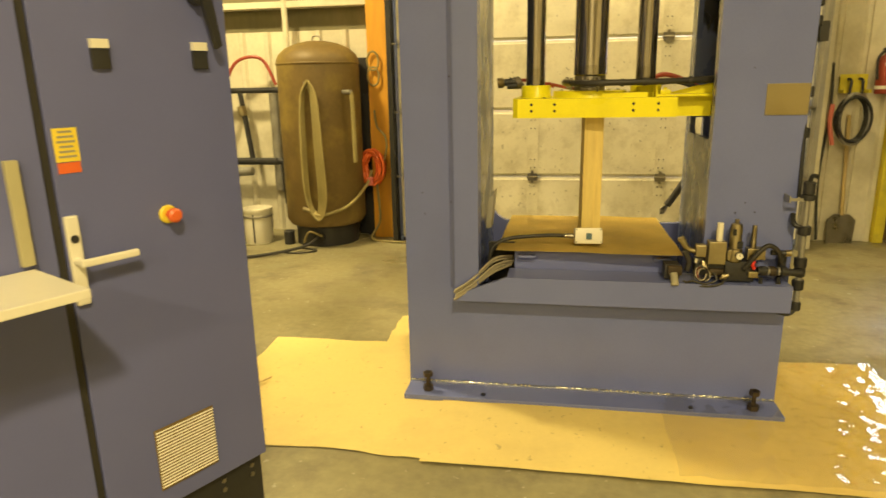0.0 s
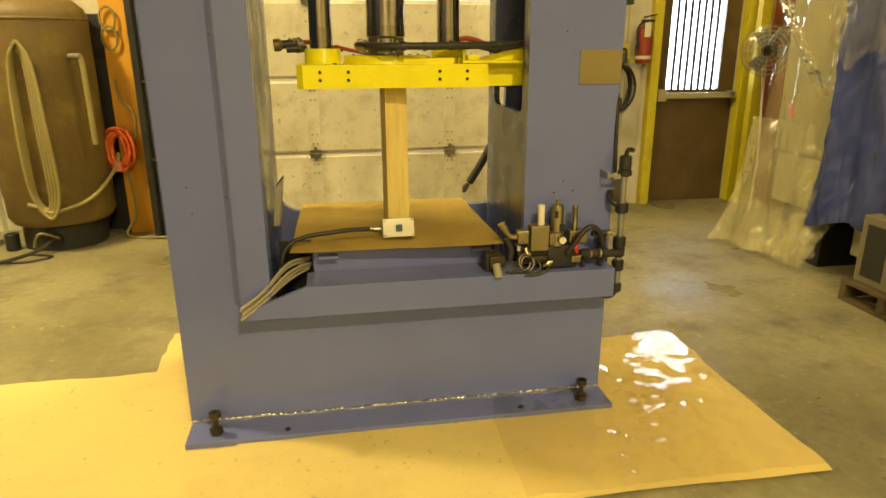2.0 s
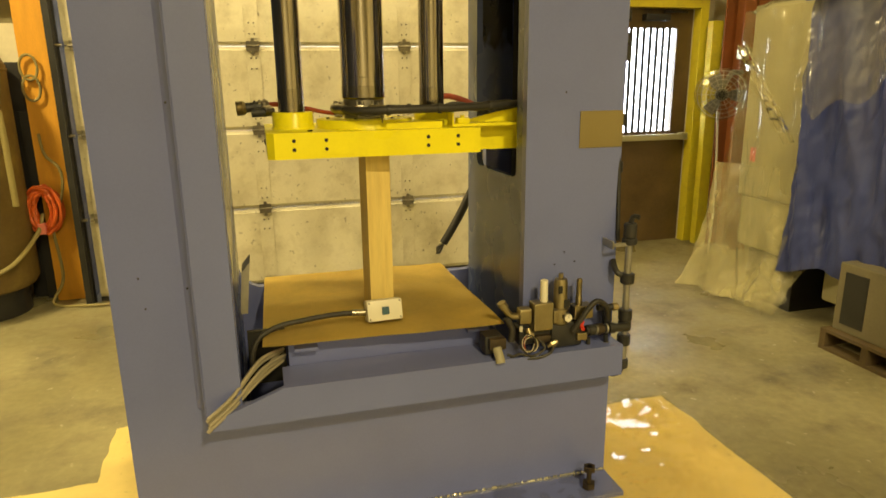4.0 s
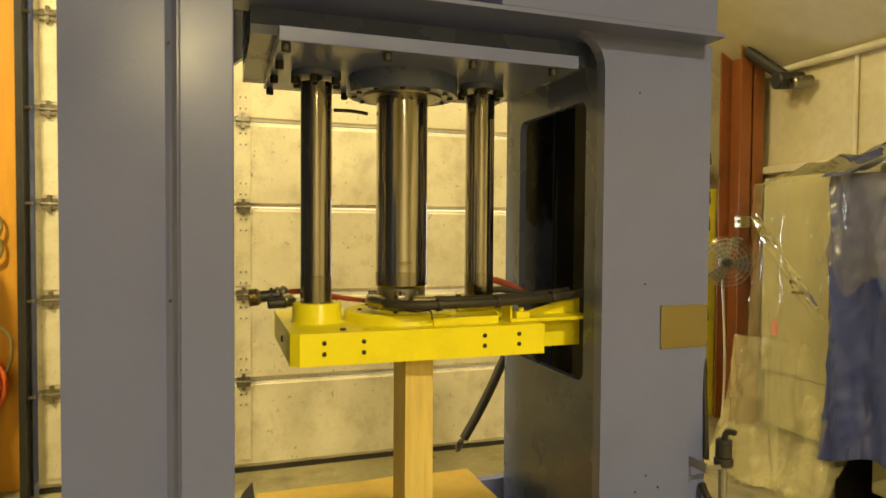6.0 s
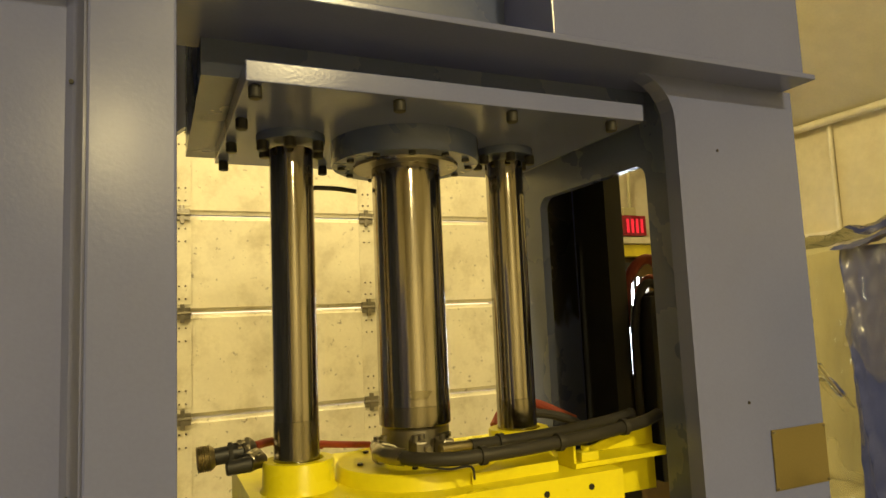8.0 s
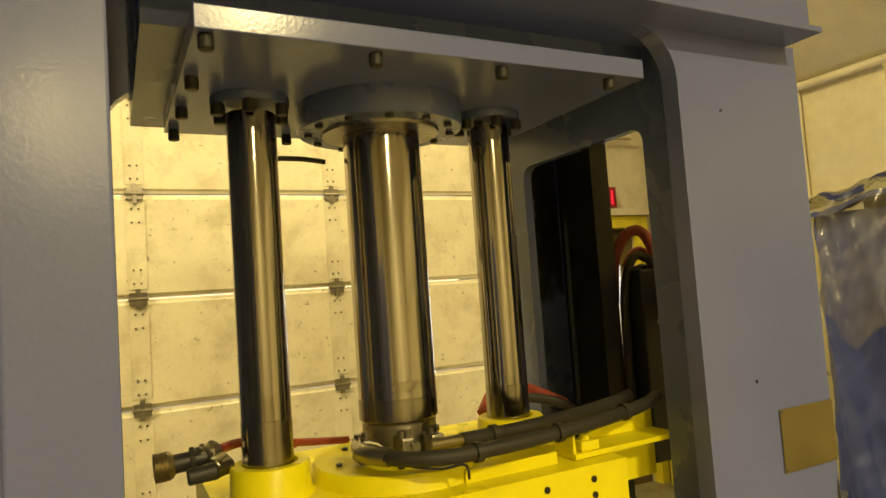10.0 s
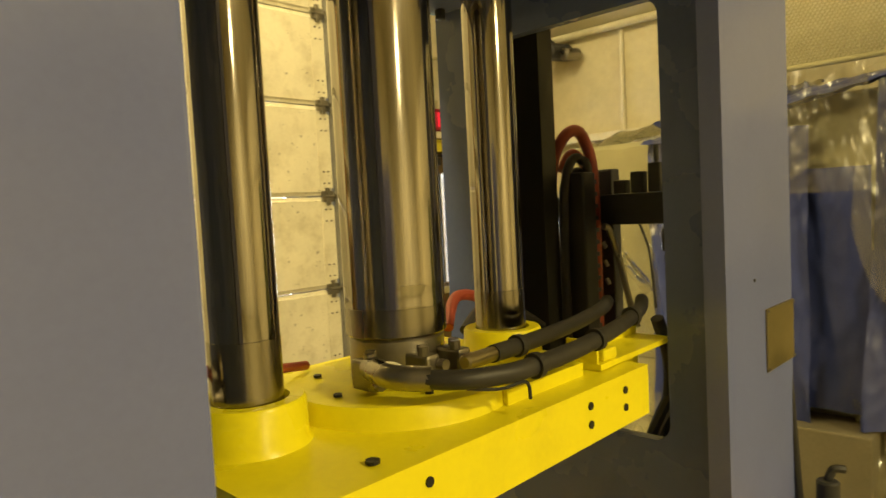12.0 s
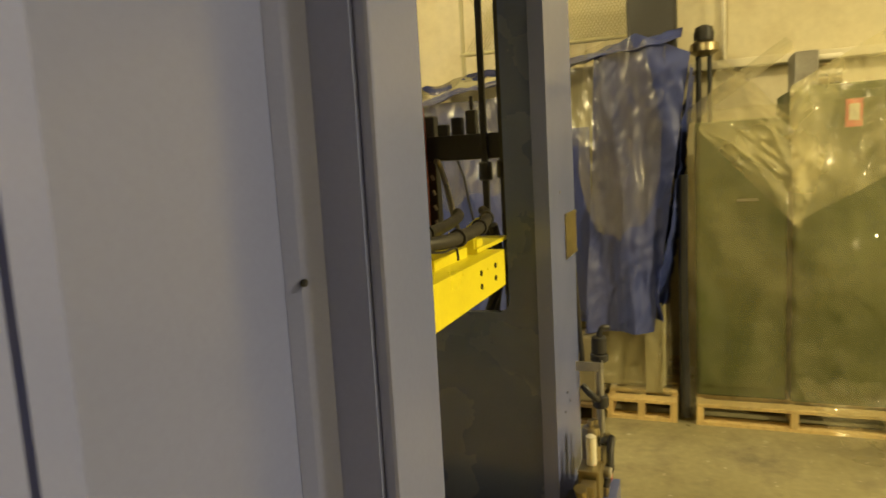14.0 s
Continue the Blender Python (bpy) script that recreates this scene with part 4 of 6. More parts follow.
# black pipe riser with valves
riser = thing("pipe_riser", "black threaded pipe riser with fittings clamped to the press", "pipe", (1.175, 3.09, 0.5))
part("pipe", rod((1.176, 3.09, 0.52), (1.172, 3.09, 1.07), 0.0125, 12), GREY_METAL, riser)
for z0, z1, r in ((1.02, 1.075, 0.024), (0.995, 1.02, 0.028), (0.845, 0.885, 0.026), (0.70, 0.745, 0.026), (0.66, 0.70, 0.024), (0.6, 0.645, 0.025), (0.505, 0.545, 0.022)):
    part("fitting", rod((1.174, 3.09, z0), (1.174, 3.09, z1), r, 12, 0.004), BLACK, riser, smooth=True)
part("lever", tube([(1.174, 3.09, 1.075), (1.178, 3.08, 1.1), (1.19, 3.06, 1.1)], 0.009, 8), BLACK, riser)
part("branch", tube([(1.174, 3.09, 0.87), (1.14, 3.10, 0.885), (1.135, 3.12, 0.905), (1.14, 3.14, 0.925)], 0.011, 10), BLACK, riser)
part("branch", tube([(1.175, 3.09, 0.52), (1.165, 3.085, 0.495), (1.13, 3.08, 0.487), (1.06, 3.1, 0.505)], 0.008, 8), BLACK, riser)
bm = bx(1.10, 1.19, 3.075, 3.08, 0.993, 1.005)
bm_box(bm, 1.097, 1.103, 3.075, 3.15, 0.985, 1.013)
part("pipe_clamp", bm, GREY_METAL, riser, "grey steel strut clamp")
part("hose", tube([(1.155, 3.14, 1.0), (1.152, 3.16, 1.35), (1.16, 3.18, 1.7), (1.158, 3.2, 2.1)], 0.008, 8), BLACK, riser)
for hz in (1.25, 1.42, 1.7, 1.78, 1.9):
    part("fitting", rod((1.162, 3.17, hz), (1.166, 3.18, hz + 0.04), 0.014, 10, 0.003), BLACK, riser)

# valve manifold on the press's far side, seen through the window
man = thing("valve_manifold", "black steel valve manifold with red and black hoses beside the press", "hydraulic manifold", (1.3, 3.7, 0))
part("frame", bx(1.205, 1.243, 3.27, 3.80, 1.645, 1.728, 0.004), BLACK, man)
part("post", bx(1.184, 1.203, 3.43, 3.45, 1.2, 2.7, 0.004), BLACK, man)
part("post", bx(1.181, 1.199, 3.371, 3.389, 1.2, 2.7, 0.004), BLACK, man)
part("spool", bx(1.10, 1.16, 3.63, 3.69, 1.25, 1.79, 0.006), BLACK, man)
part("spool", bx(1.246, 1.29, 3.63, 3.69, 1.25, 1.80, 0.006), BLACK, man)
link = piece_mesh("link", bx(-0.02, 0.02, 0, 0.03, -0.006, 0.006, 0.001), BLACK)
for k in range(16):
    shared("link", link, man, 1.18, 3.645, 1.27 + 0.033 * k)
for k in range(4):
    part("hanger_bolt", rod((1.17 + 0.006 * k, 3.62, 1.60 - 0.05 * k), (1.17 + 0.006 * k, 3.612, 1.585 - 0.05 * k), 0.006, 8), STEEL, man)
for line, r, mt in (([(1.075, 3.72, 1.70), (1.08, 3.71, 1.82), (1.105, 3.69, 1.885), (1.14, 3.675, 1.905), (1.175, 3.67, 1.88), (1.195, 3.66, 1.80), (1.20, 3.66, 1.6), (1.195, 3.66, 1.3)], 0.016, RED_HOSE),
                    ([(1.075, 3.68, 1.30), (1.075, 3.68, 1.60), (1.085, 3.68, 1.74), (1.12, 3.68, 1.82), (1.155, 3.67, 1.825), (1.175, 3.66, 1.76), (1.18, 3.66, 1.30)], 0.013, RUBBER),
                    ([(1.10, 3.70, 1.30), (1.105, 3.70, 1.62), (1.115, 3.70, 1.75), (1.145, 3.69, 1.79), (1.18, 3.68, 1.74), (1.19, 3.67, 1.30)], 0.013, RUBBER),
                    ([(1.13, 3.72, 1.80), (1.165, 3.71, 1.845), (1.20, 3.70, 1.83), (1.225, 3.69, 1.75), (1.23, 3.68, 1.4)], 0.013, RED_HOSE)):
    part("hose", tube(line, r, 10), mt, man, smooth=True)
part("valve", rod((1.194, 3.44, 1.575), (1.194, 3.44, 1.635), 0.023, 10, 0.005), BLACK, man)
part("valve", rod((1.19, 3.38, 1.58), (1.19, 3.38, 1.64), 0.019, 10, 0.005), BLACK, man)
part("steel_line", tube([(1.10, 3.575, 1.645), (1.116, 3.569, 1.635), (1.135, 3.555, 1.56), (1.15, 3.54, 1.46), (1.155, 3.52, 1.38)], 0.009, 8), STEEL, man, smooth=True)
part("thin_line", tube([(1.25, 3.56, 1.66), (1.27, 3.54, 1.58), (1.25, 3.52, 1.5), (1.18, 3.48, 1.43)], 0.004, 6), BLACK, man)
for k in range(3):
    part("valve", bx(1.208, 1.24, 3.57 - 0.05 * k, 3.605 - 0.05 * k, 1.7285, 1.765 + 0.02 * k, 0.004), BLACK, man)
part("valve_stem", rod((1.224, 3.487, 1.80), (1.224, 3.487, 1.85), 0.007, 8), BLACK, man)
part("hose", tube([(0.88, 3.33, 1.46), (0.93, 3.33, 1.36), (0.96, 3.35, 1.25), (0.98, 3.38, 1.1)], 0.014, 8), RUBBER, man, smooth=True)
part("hose", tube([(1.0, 3.30, 1.46), (0.98, 3.32, 1.34), (0.93, 3.36, 1.22), (0.90, 3.40, 1.1)], 0.014, 8), BLACK, man, smooth=True)
part("safety_cord", tube([(0.87, 3.30, 1.36), (0.865, 3.295, 1.31), (0.875, 3.295, 1.27), (0.868, 3.295, 1.2)], 0.004, 6), BLACK, man)

# hose hanging behind the press
hh = tube([(1.05, 4.28, 1.2), (0.99, 4.3, 1.08), (0.94, 4.3, 0.98), (0.875, 4.3, 0.86), (0.80, 4.3, 0.74)], 0.022, 10)
hang = thing("hanging_hose", "black hydraulic hose hanging free behind the press", "hose", (1.02, 4.28, 1.2))
part("hose", hh, RUBBER, hang, smooth=True)
for k in range(3):
    part("bare_end", tube([(0.805, 4.3, 0.745), (0.79 - 0.012 * k, 4.3, 0.71 + 0.006 * k), (0.775 - 0.012 * k + 0.02 * (k == 2), 4.3, 0.685)], 0.006, 6), STEEL, hang)
part("bracket", bx(1.0, 1.05, 3.9, 4.3, 1.19, 1.23, 0.003), BLACK, hang)

# cardboard, prop and button box on the bed
pad = sheet("cardboard_sheet", (-0.15, 3.145, 0.735), (0.84, 0, 0), (0, 0.83, 0), 16, 14, CARD, lambda s, t: (crinkle(s, t, 0.004, 3, 4) + 0.02 * t * (1 - s), -0.055 * s * (1 - t), 0.008 * s * (1 - t) + crinkle(s, t, 0.006, 2, 2) - 0.005), thick=0.005)
tagged(pad, "brown corrugated cardboard sheet covering the press bed", "cardboard")
prop = mesh_ob("wooden_prop", bx(-0.045, 0.045, -0.045, 0.045, 0.0, 0.588, 0.003), PINE)
prop.matrix_basis = pose(0.288, 3.38, 0.749, 0, 0, 8)
tagged(prop, "square softwood timber prop holding up the yellow platen", "timber")
bb = thing("button_box", "cream pendant push-button box lying on cardboard", "control box", (0.28, 3.235, 0.742))
bb_parts = [part("case", bx(-0.064, 0.064, -0.03, 0.03, 0.0, 0.075, 0.006), WHITE, None, smooth=True),
            part("button", bx(-0.012, 0.014, -0.037, -0.03, 0.022, 0.05, 0.002), material("button_blue", (0.03, 0.09, 0.14), 0.4), None, "dark blue square button")]
for sx in (-0.056, 0.056):
    for sz in (0.008, 0.067):
        bb_parts.append(part("screw", rod((sx, -0.0305, sz), (sx, -0.029, sz), 0.004, 8), STEEL))
for o in bb_parts:
    o.parent = bb
bb.matrix_basis = pose(0.28, 3.235, 0.748, -14, 0, 4)
cord = thing("flexible_conduit", "black control cord with a steel gland", "cable", (0.21, 3.25, 0.78))
part("cord", tube([(0.2, 3.235, 0.785), (0.1, 3.24, 0.785), (0.0, 3.235, 0.778), (-0.09, 3.22, 0.77), (-0.16, 3.2, 0.74), (-0.185, 3.19, 0.67), (-0.17, 3.22, 0.6)], 0.0095, 10), RUBBER, cord, smooth=True)
part("gland", rod((0.165, 3.236, 0.786), (0.215, 3.234, 0.784), 0.012, 12, 0.003), STEEL, cord, smooth=True)


# ---- floor coverings ----
def kraft(x0, x1, y0, y1, seed, z, mat=KRAFT):
    return sheet("paper_sheet", (x0, y0, z), (x1 - x0, 0, 0), (0, y1 - y0, 0), 44, 24, mat,
                 lambda s, t: (crinkle(s, t, 0.02, 3, seed), crinkle(s, t, 0.025, 2.5, seed + 3), 0.004 + 0.5 * abs(crinkle(s, t, 0.011, 6, seed + 5)) + 0.012 * (t > 0.96 or s > 0.985) * abs(crinkle(s, t, 1, 3, seed))))


tagged(kraft(-1.54, -0.33, 2.49, 3.67, 1.0, 0.001), "creased brown kraft paper sheet on the floor", "paper sheet", "floor paper")
tagged(kraft(-0.40, 1.77, 2.455, 3.66, 2.0, 0.007), "creased brown kraft paper sheet under the press", "paper sheet", "floor paper")
tagged(kraft(-0.86, 0.2, 3.64, 4.12, 3.0, 0.0), "brown kraft paper offcut behind the press", "paper sheet", "floor paper")
fs = sheet("plastic_film", (0.62, 2.47, 0.022), (1.15, 0, 0), (0, 1.18, 0), 60, 60, FLOOR_FILM,
           lambda s, t: (crinkle(s, t, 0.02, 2, 7), crinkle(s, t, 0.02, 2, 8), 0.006 + 0.9 * abs(crinkle(s, t, 0.012, 7, 11))))
fs.visible_shadow = False
tagged(fs, "clear shiny plastic film wrinkled over the paper", "plastic film")

# ---- control cabinet near the walkway ----
UX, UY = 0.453, 0.891
CABM = Matrix(((UX, -UY, 0, -0.996), (UY, UX, 0, 1.849), (0, 0, 1, -0.03), (0, 0, 0, 1)))   # x along the face, -y outward
cab = thing("control_cabinet", "tall blue-grey steel control cabinet with a lever handle", "cabinet", (0, 0, 0))


def cpart(name, bm, mat, label="", smooth=False, parent=None):
    return part(name, bm, mat, parent or cab, label, smooth)


cpart("body", bx(-1.0, 0.265, 0.012, 0.45, 0.265, 2.05, 0.006), CAB_BLUE)
cpart("plinth", bx(-1.0, 0.255, 0.02, 0.44, 0.03, 0.262), BLACK, "dark steel plinth with bolt holes")
hole2 = piece_mesh("plinth_hole", rod((0, 0.016, 0), (0, 0.022, 0), 0.009, 10), STEEL)
for hx in (0.215, 0.1, -0.1):
    for hz in (0.2, 0.235):
        shared("plinth_hole", hole2, cab, hx, 0, hz)
door_r = cpart("door", bx(-0.288, 0.262, -0.008, 0.01, 0.275, 2.04, 0.003), CAB_BLUE)
door_l = cpart("door", bx(-0.99, -0.312, -0.008, 0.01, 0.275, 2.04, 0.003), CAB_BLUE)
cpart("door_seal", bx(-0.31, -0.29, 0.0, 0.011, 0.275, 2.04), RUBBER)
hd = cpart("door_handle", bx(-0.286, -0.252, -0.024, -0.008, 0.985, 1.225, 0.005), WHITE, "pale lever handle on a long plate", parent=door_r)
bm = rod((-0.27, -0.02, 1.105), (-0.27, -0.06, 1.105), 0.011, 12)
bm_box(bm, -0.28, -0.125, -0.068, -0.052, 1.095, 1.115, 0.005)
part("lever", bm, WHITE, door_r)
part("lock", rod((-0.269, -0.026, 1.165), (-0.269, -0.022, 1.165), 0.011, 12), BLACK, door_r)
es = cpart("stop_button_base", rod((0.0, -0.022, 1.184), (0.0, -0.008, 1.184), 0.027, 20, 0.004), TAPE, "yellow ring under a red stop button", True, door_r)
part("stop_button", bm_lathe(bmesh.new(), [(0.012, 0.0), (0.012, 0.02), (0.021, 0.024), (0.021, 0.036), (0.014, 0.042)], 20, Matrix.Translation((0.0, -0.02, 1.184)) @ Matrix.Rotation(radians(90), 4, "X")), ORANGE, door_r, "orange-red mushroom button", True)
# backing borrows the dark tank colour to paint the shade between the slats
vent = cpart("vent", bx(-0.13, 0.072, -0.012, -0.008, 0.335, 0.54, 0.002), TANK, "cream louvred vent grille", parent=door_r)
sl = piece_mesh("slat", prism([(-0.0165, -0.0015), (-0.0125, 0.0015), (-0.0125, -0.0025)], "x", -0.127, 0.069), WHITE)
for k in range(19):
    o = new("slat", sl)
    o.parent = cab
    o.location = (0, 0, 0.347 + 0.0102 * k)
cpart("warning_label", bx(-0.277, -0.217, -0.0095, -0.008, 1.362, 1.447), TAPE, "yellow warning label", parent=door_r)
cpart("warning_label", bx(-0.275, -0.219, -0.0095, -0.008, 1.333, 1.36), ORANGE, "orange label", parent=door_r)
lb = piece_mesh("label_line", bx(-0.0225, 0.0225, -0.0102, -0.0096, -0.0028, 0.0028), GREYTAN)
for k in range(6):
    shared("label_line", lb, cab, -0.247, 0, 1.375 + 0.0125 * k, Matrix.Diagonal((1 - 0.12 * (k % 3), 1, 1, 1)))
for lx in (-0.131, 0.16):
    bm = bx(lx - 0.024, lx + 0.024, -0.02, -0.008, 1.59, 1.64, 0.003)
    k1 = cpart("selector", bm, BLACK, "black selector with a white legend", parent=door_r)
    part("legend", bx(lx - 0.023, lx + 0.023, -0.022, -0.008, 1.642, 1.665), WHITE, door_r)
bm = rod((0.165, -0.008, 1.80), (0.165, -0.05, 1.80), 0.035, 18, 0.006)
bm_prism(bm, [(0.150, 1.80), (0.186, 1.80), (0.208, 1.655), (0.19, 1.645)], "y", -0.062, -0.045)
cpart("isolator_handle", bm, BLACK, "black rotary isolator handle", parent=door_r)
cpart("indicator", rod((0.0, -0.008, 1.80), (0.0, -0.02, 1.80), 0.014, 14), TAPE, parent=door_r)
for o in list(cab.children):
    for c in list(o.children):
        c.matrix_parent_inverse = Matrix()
    o.matrix_parent_inverse = Matrix()
cab.matrix_basis = CABM
shelf = thing("fold_down_shelf", "cream laminate fold-down shelf on the cabinet", "shelf", (0, 0, 0))
for o in (part("board", bx(-0.95, -0.37, -0.30, -0.012, 1.085, 1.108, 0.003), WHITE, shelf),
          part("bracket", prism([(-0.012, 1.083), (-0.25, 1.083), (-0.012, 0.9)], "x", -0.6, -0.57), BEIGE, shelf),
          part("catch", bx(-0.40, -0.37, -0.03, -0.009, 1.12, 1.38, 0.003), BEIGE, shelf, "beige metal catch strip")):
    o.matrix_parent_inverse = Matrix()
shelf.matrix_basis = CABM

# ---- air receiver corner ----
TX, TY = -2.10, 6.19
tank = thing("air_receiver", "tall rusty brown upright air receiver tank", "tank", (TX, TY, 0))
prof = [(0.35, 0.20), (0.38, 0.25), (0.38, 1.68)] + [(0.38 * math.cos(radians(a)), 1.70 + 0.19 * math.sin(radians(a))) for a in (4, 20, 40, 60, 78, 88)]
part("shell", bm_lathe(bmesh.new(), prof, 48, Matrix.Translation((TX, TY, 0))), TANK, tank, smooth=True)
part("seam", bm_lathe(bmesh.new(), [(0.382, 1.675), (0.386, 1.68), (0.386, 1.69), (0.382, 1.695)], 48, Matrix.Translation((TX, TY, 0))), TANK, tank, smooth=True)
part("skirt", bm_lathe(bmesh.new(), [(0.30, 0.0), (0.30, 0.18), (0.34, 0.215)], 40, Matrix.Translation((TX, TY, 0))), BLACK, tank, "dark steel skirt", True)
part("lifting_eye", tube([(TX - 0.04, TY, 1.88), (TX - 0.03, TY, 1.925), (TX + 0.03, TY, 1.925), (TX + 0.04, TY, 1.88)], 0.008, 8), STEEL, tank)
part("valve", rod((TX + 0.30, TY - 0.22, 1.43), (TX + 0.40, TY - 0.29, 1.43), 0.02, 10, 0.004), GREY_METAL, tank)
part("sight_pipe", tube([(TX + 0.38, TY - 0.27, 1.43), (TX + 0.40, TY - 0.27, 1.35), (TX + 0.40, TY - 0.26, 0.8)], 0.02, 10), HOSE_TAN, tank)
part("drain_opening", rod((TX + 0.02, TY - 0.292, 0.09), (TX + 0.02, TY - 0.31, 0.09), 0.055, 16), DEEP_BLACK, tank)
part("hook", tube([(TX + 0.03, TY - 0.36, 1.5), (TX + 0.03, TY - 0.44, 1.49), (TX + 0.03, TY - 0.45, 1.52)], 0.01, 8), STEEL, tank)
hose = thing("air_hose_coil", "tan air hose looped over a hook on the tank", "hose", (TX - 0.12, TY - 0.36, 1.5))
for k in range(4):
    w, y = 0.042 + 0.014 * k, TY - 0.40 - 0.016 * k
    cx = TX + 0.03 + 0.010 * k
    part("loop", tube([(cx, y, 1.5 + 0.012 * k), (cx - w * 0.9, y, 1.38), (cx - w * 1.15, y - 0.01, 0.9), (cx - w, y, 0.48), (cx + 0.02, y, 0.35 - 0.02 * k), (cx + w * 1.2, y, 0.47), (cx + w * 1.1, y - 0.01, 0.95), (cx + w * 0.8, y, 1.38), (cx, y, 1.5 + 0.012 * k)], 0.012, 8), HOSE_TAN, hose, smooth=True)
part("tail", tube([(TX + 0.0, TY - 0.44, 0.36), (TX + 0.1, TY - 0.42, 0.33), (TX + 0.32, TY - 0.30, 0.40), (TX + 0.42, TY - 0.02, 0.55), (TX + 0.45, TY + 0.08, 0.68)], 0.015, 8), HOSE_TAN, hose, smooth=True)
part("coupler", rod((TX - 0.06, TY - 0.455, 0.4), (TX + 0.0, TY - 0.445, 0.38), 0.02, 10), BRASS, hose)
part("tail", tube([(TX + 0.02, TY - 0.29, 0.1), (TX - 0.1, TY - 0.5, 0.04), (TX - 0.5, TY - 0.8, 0.016), (TX - 1.1, TY - 1.0, 0.016), (TX - 1.6, TY - 1.0, 0.016)], 0.014, 8), RUBBER, hose, smooth=True)
part("tail", tube([(TX + 0.05, TY - 0.3, 0.1), (TX - 0.05, TY - 0.38, 0.16), (TX - 0.12, TY - 0.34, 0.05)], 0.01, 8), HOSE_TAN, hose, smooth=True)
part("tail", tube([(TX - 0.3, TY - 0.55, 0.012), (TX - 0.1, TY - 0.6, 0.012), (TX + 0.05, TY - 0.48, 0.012), (TX - 0.15, TY - 0.4, 0.012)], 0.008, 6), RUBBER, hose, smooth=True)

bm = bx(-0.1, 0.1, -0.07, 0.07, 0, 3.5, 0.006)
post = mesh_ob("timber_post", bm, ORANGE_WOOD)
post.location = (-1.56, 6.4, 0)
tagged(post, "orange stained timber post beside the overhead door", "post")
reel = thing("cord_tangle", "bundled orange extension cord hung on the post", "extension cord", (-1.62, 6.26, 0.72))
for k in range(14):
    a, ph = 0.07 + 0.018 * (k % 4), k * 0.7
    pts = [(-1.64 + a * math.cos(t * 1.05 + ph) * (0.8 + 0.2 * (k % 2)), 6.26 + 0.04 * math.sin(t * 2.1 + ph), 0.71 + (a + 0.05) * math.sin(t * 1.05 + ph)) for t in range(7)]
    part("winding", tube(pts, 0.013, 6, 5), ORANGE, reel, smooth=True)
part("plug", bx(-1.68, -1.63, 6.2, 6.25, 0.54, 0.62, 0.008), PINK, reel)
part("tail", tube([(-1.58, 6.27, 0.6), (-1.5, 6.27, 0.85), (-1.5, 6.27, 1.0), (-1.58, 6.28, 1.1), (-1.6, 6.28, 1.25)], 0.01, 8), HOSE_TAN, reel, smooth=True)
part("tail", tube([(-1.6, 6.26, 0.55), (-1.58, 6.25, 0.2), (-1.65, 6.2, 0.02), (-1.4, 6.1, 0.014), (-1.1, 6.08, 0.014)], 0.011, 8), HOSE_TAN, reel, smooth=True)
for k, zz in enumerate((1.70, 1.56)):
    rg = part("hanging_ring", tube([(-1.6 + 0.055 * math.cos(a), 6.3, zz + 0.085 * math.sin(a)) for a in [radians(40 * i) for i in range(10)]], 0.009, 6, 4), HOSE_TAN, smooth=True)
    tagged(rg, "small coil of tan cord on a nail", "cord coil", "cord coils")
tagged(part("rubber_sheet", bx(-1.86, -1.68, 6.48, 6.53, 0, 1.74, 0.006), BLACK), "dark sheet leaning against the wall behind the tank", "sheet")
tagged(part("rubber_sheet", bx(-1.75, -1.64, 6.42, 6.47, 0, 1.4, 0.006), BLACK), "dark sheet leaning against the wall behind the tank", "sheet")

pail = thing("metal_pail", "dented pale metal pail with lid rim on the floor", "bucket", (-2.75, 6.02, 0))
part("shell", bm_lathe(bmesh.new(), [(0.125, 0.0), (0.13, 0.01), (0.135, 0.2), (0.138, 0.31), (0.142, 0.315), (0.142, 0.345), (0.134, 0.345), (0.132, 0.3)], 32, Matrix.Translation((-2.75, 6.02, 0))), WHITE, pail, smooth=True)
part("rim", bm_lathe(bmesh.new(), [(0.141, 0.26), (0.144, 0.265), (0.144, 0.275), (0.141, 0.28)], 32, Matrix.Translation((-2.75, 6.02, 0))), GREY_METAL, pail, smooth=True)
part("stripe", bx(-2.745, -2.73, 5.882, 5.886, 0.02, 0.3), BLACK, pail)
tagged(part("can", rod((-2.42, 5.98, 0), (-2.42, 5.98, 0.13), 0.05, 16, 0.004), BLACK), "small dark can on the floor by the tank", "can")

pipes = thing("pipe_run", "dark iron air pipes on the metal wall", "pipe", (-3.0, 6.42, 1.44))
part("pipe", rod((-4.4, 6.42, 1.45), (-2.45, 6.42, 1.45), 0.028, 12), BLACK, pipes)
part("pipe", rod((-3.02, 6.42, 1.45), (-2.94, 6.42, 0.76), 0.026, 12), BLACK, pipes)
part("pipe", rod((-3.3, 6.4, 0.75), (-2.66, 6.4, 0.75), 0.036, 12), BLACK, pipes)
part("pipe", rod((-3.3, 6.32, 0.64), (-2.9, 6.32, 0.66), 0.045, 12, 0.01), GREY_METAL, pipes)
part("pipe", tube([(-2.66, 6.4, 0.75), (-2.6, 6.4, 0.72), (-2.58, 6.38, 0.4), (-2.55, 6.35, 0.33), (-2.38, 6.25, 0.33)], 0.03, 10), BLACK, pipes, smooth=True)
part("valve", rod((-3.02, 6.42, 1.3), (-3.0, 6.42, 1.2), 0.045, 12, 0.01), BRASS, pipes)
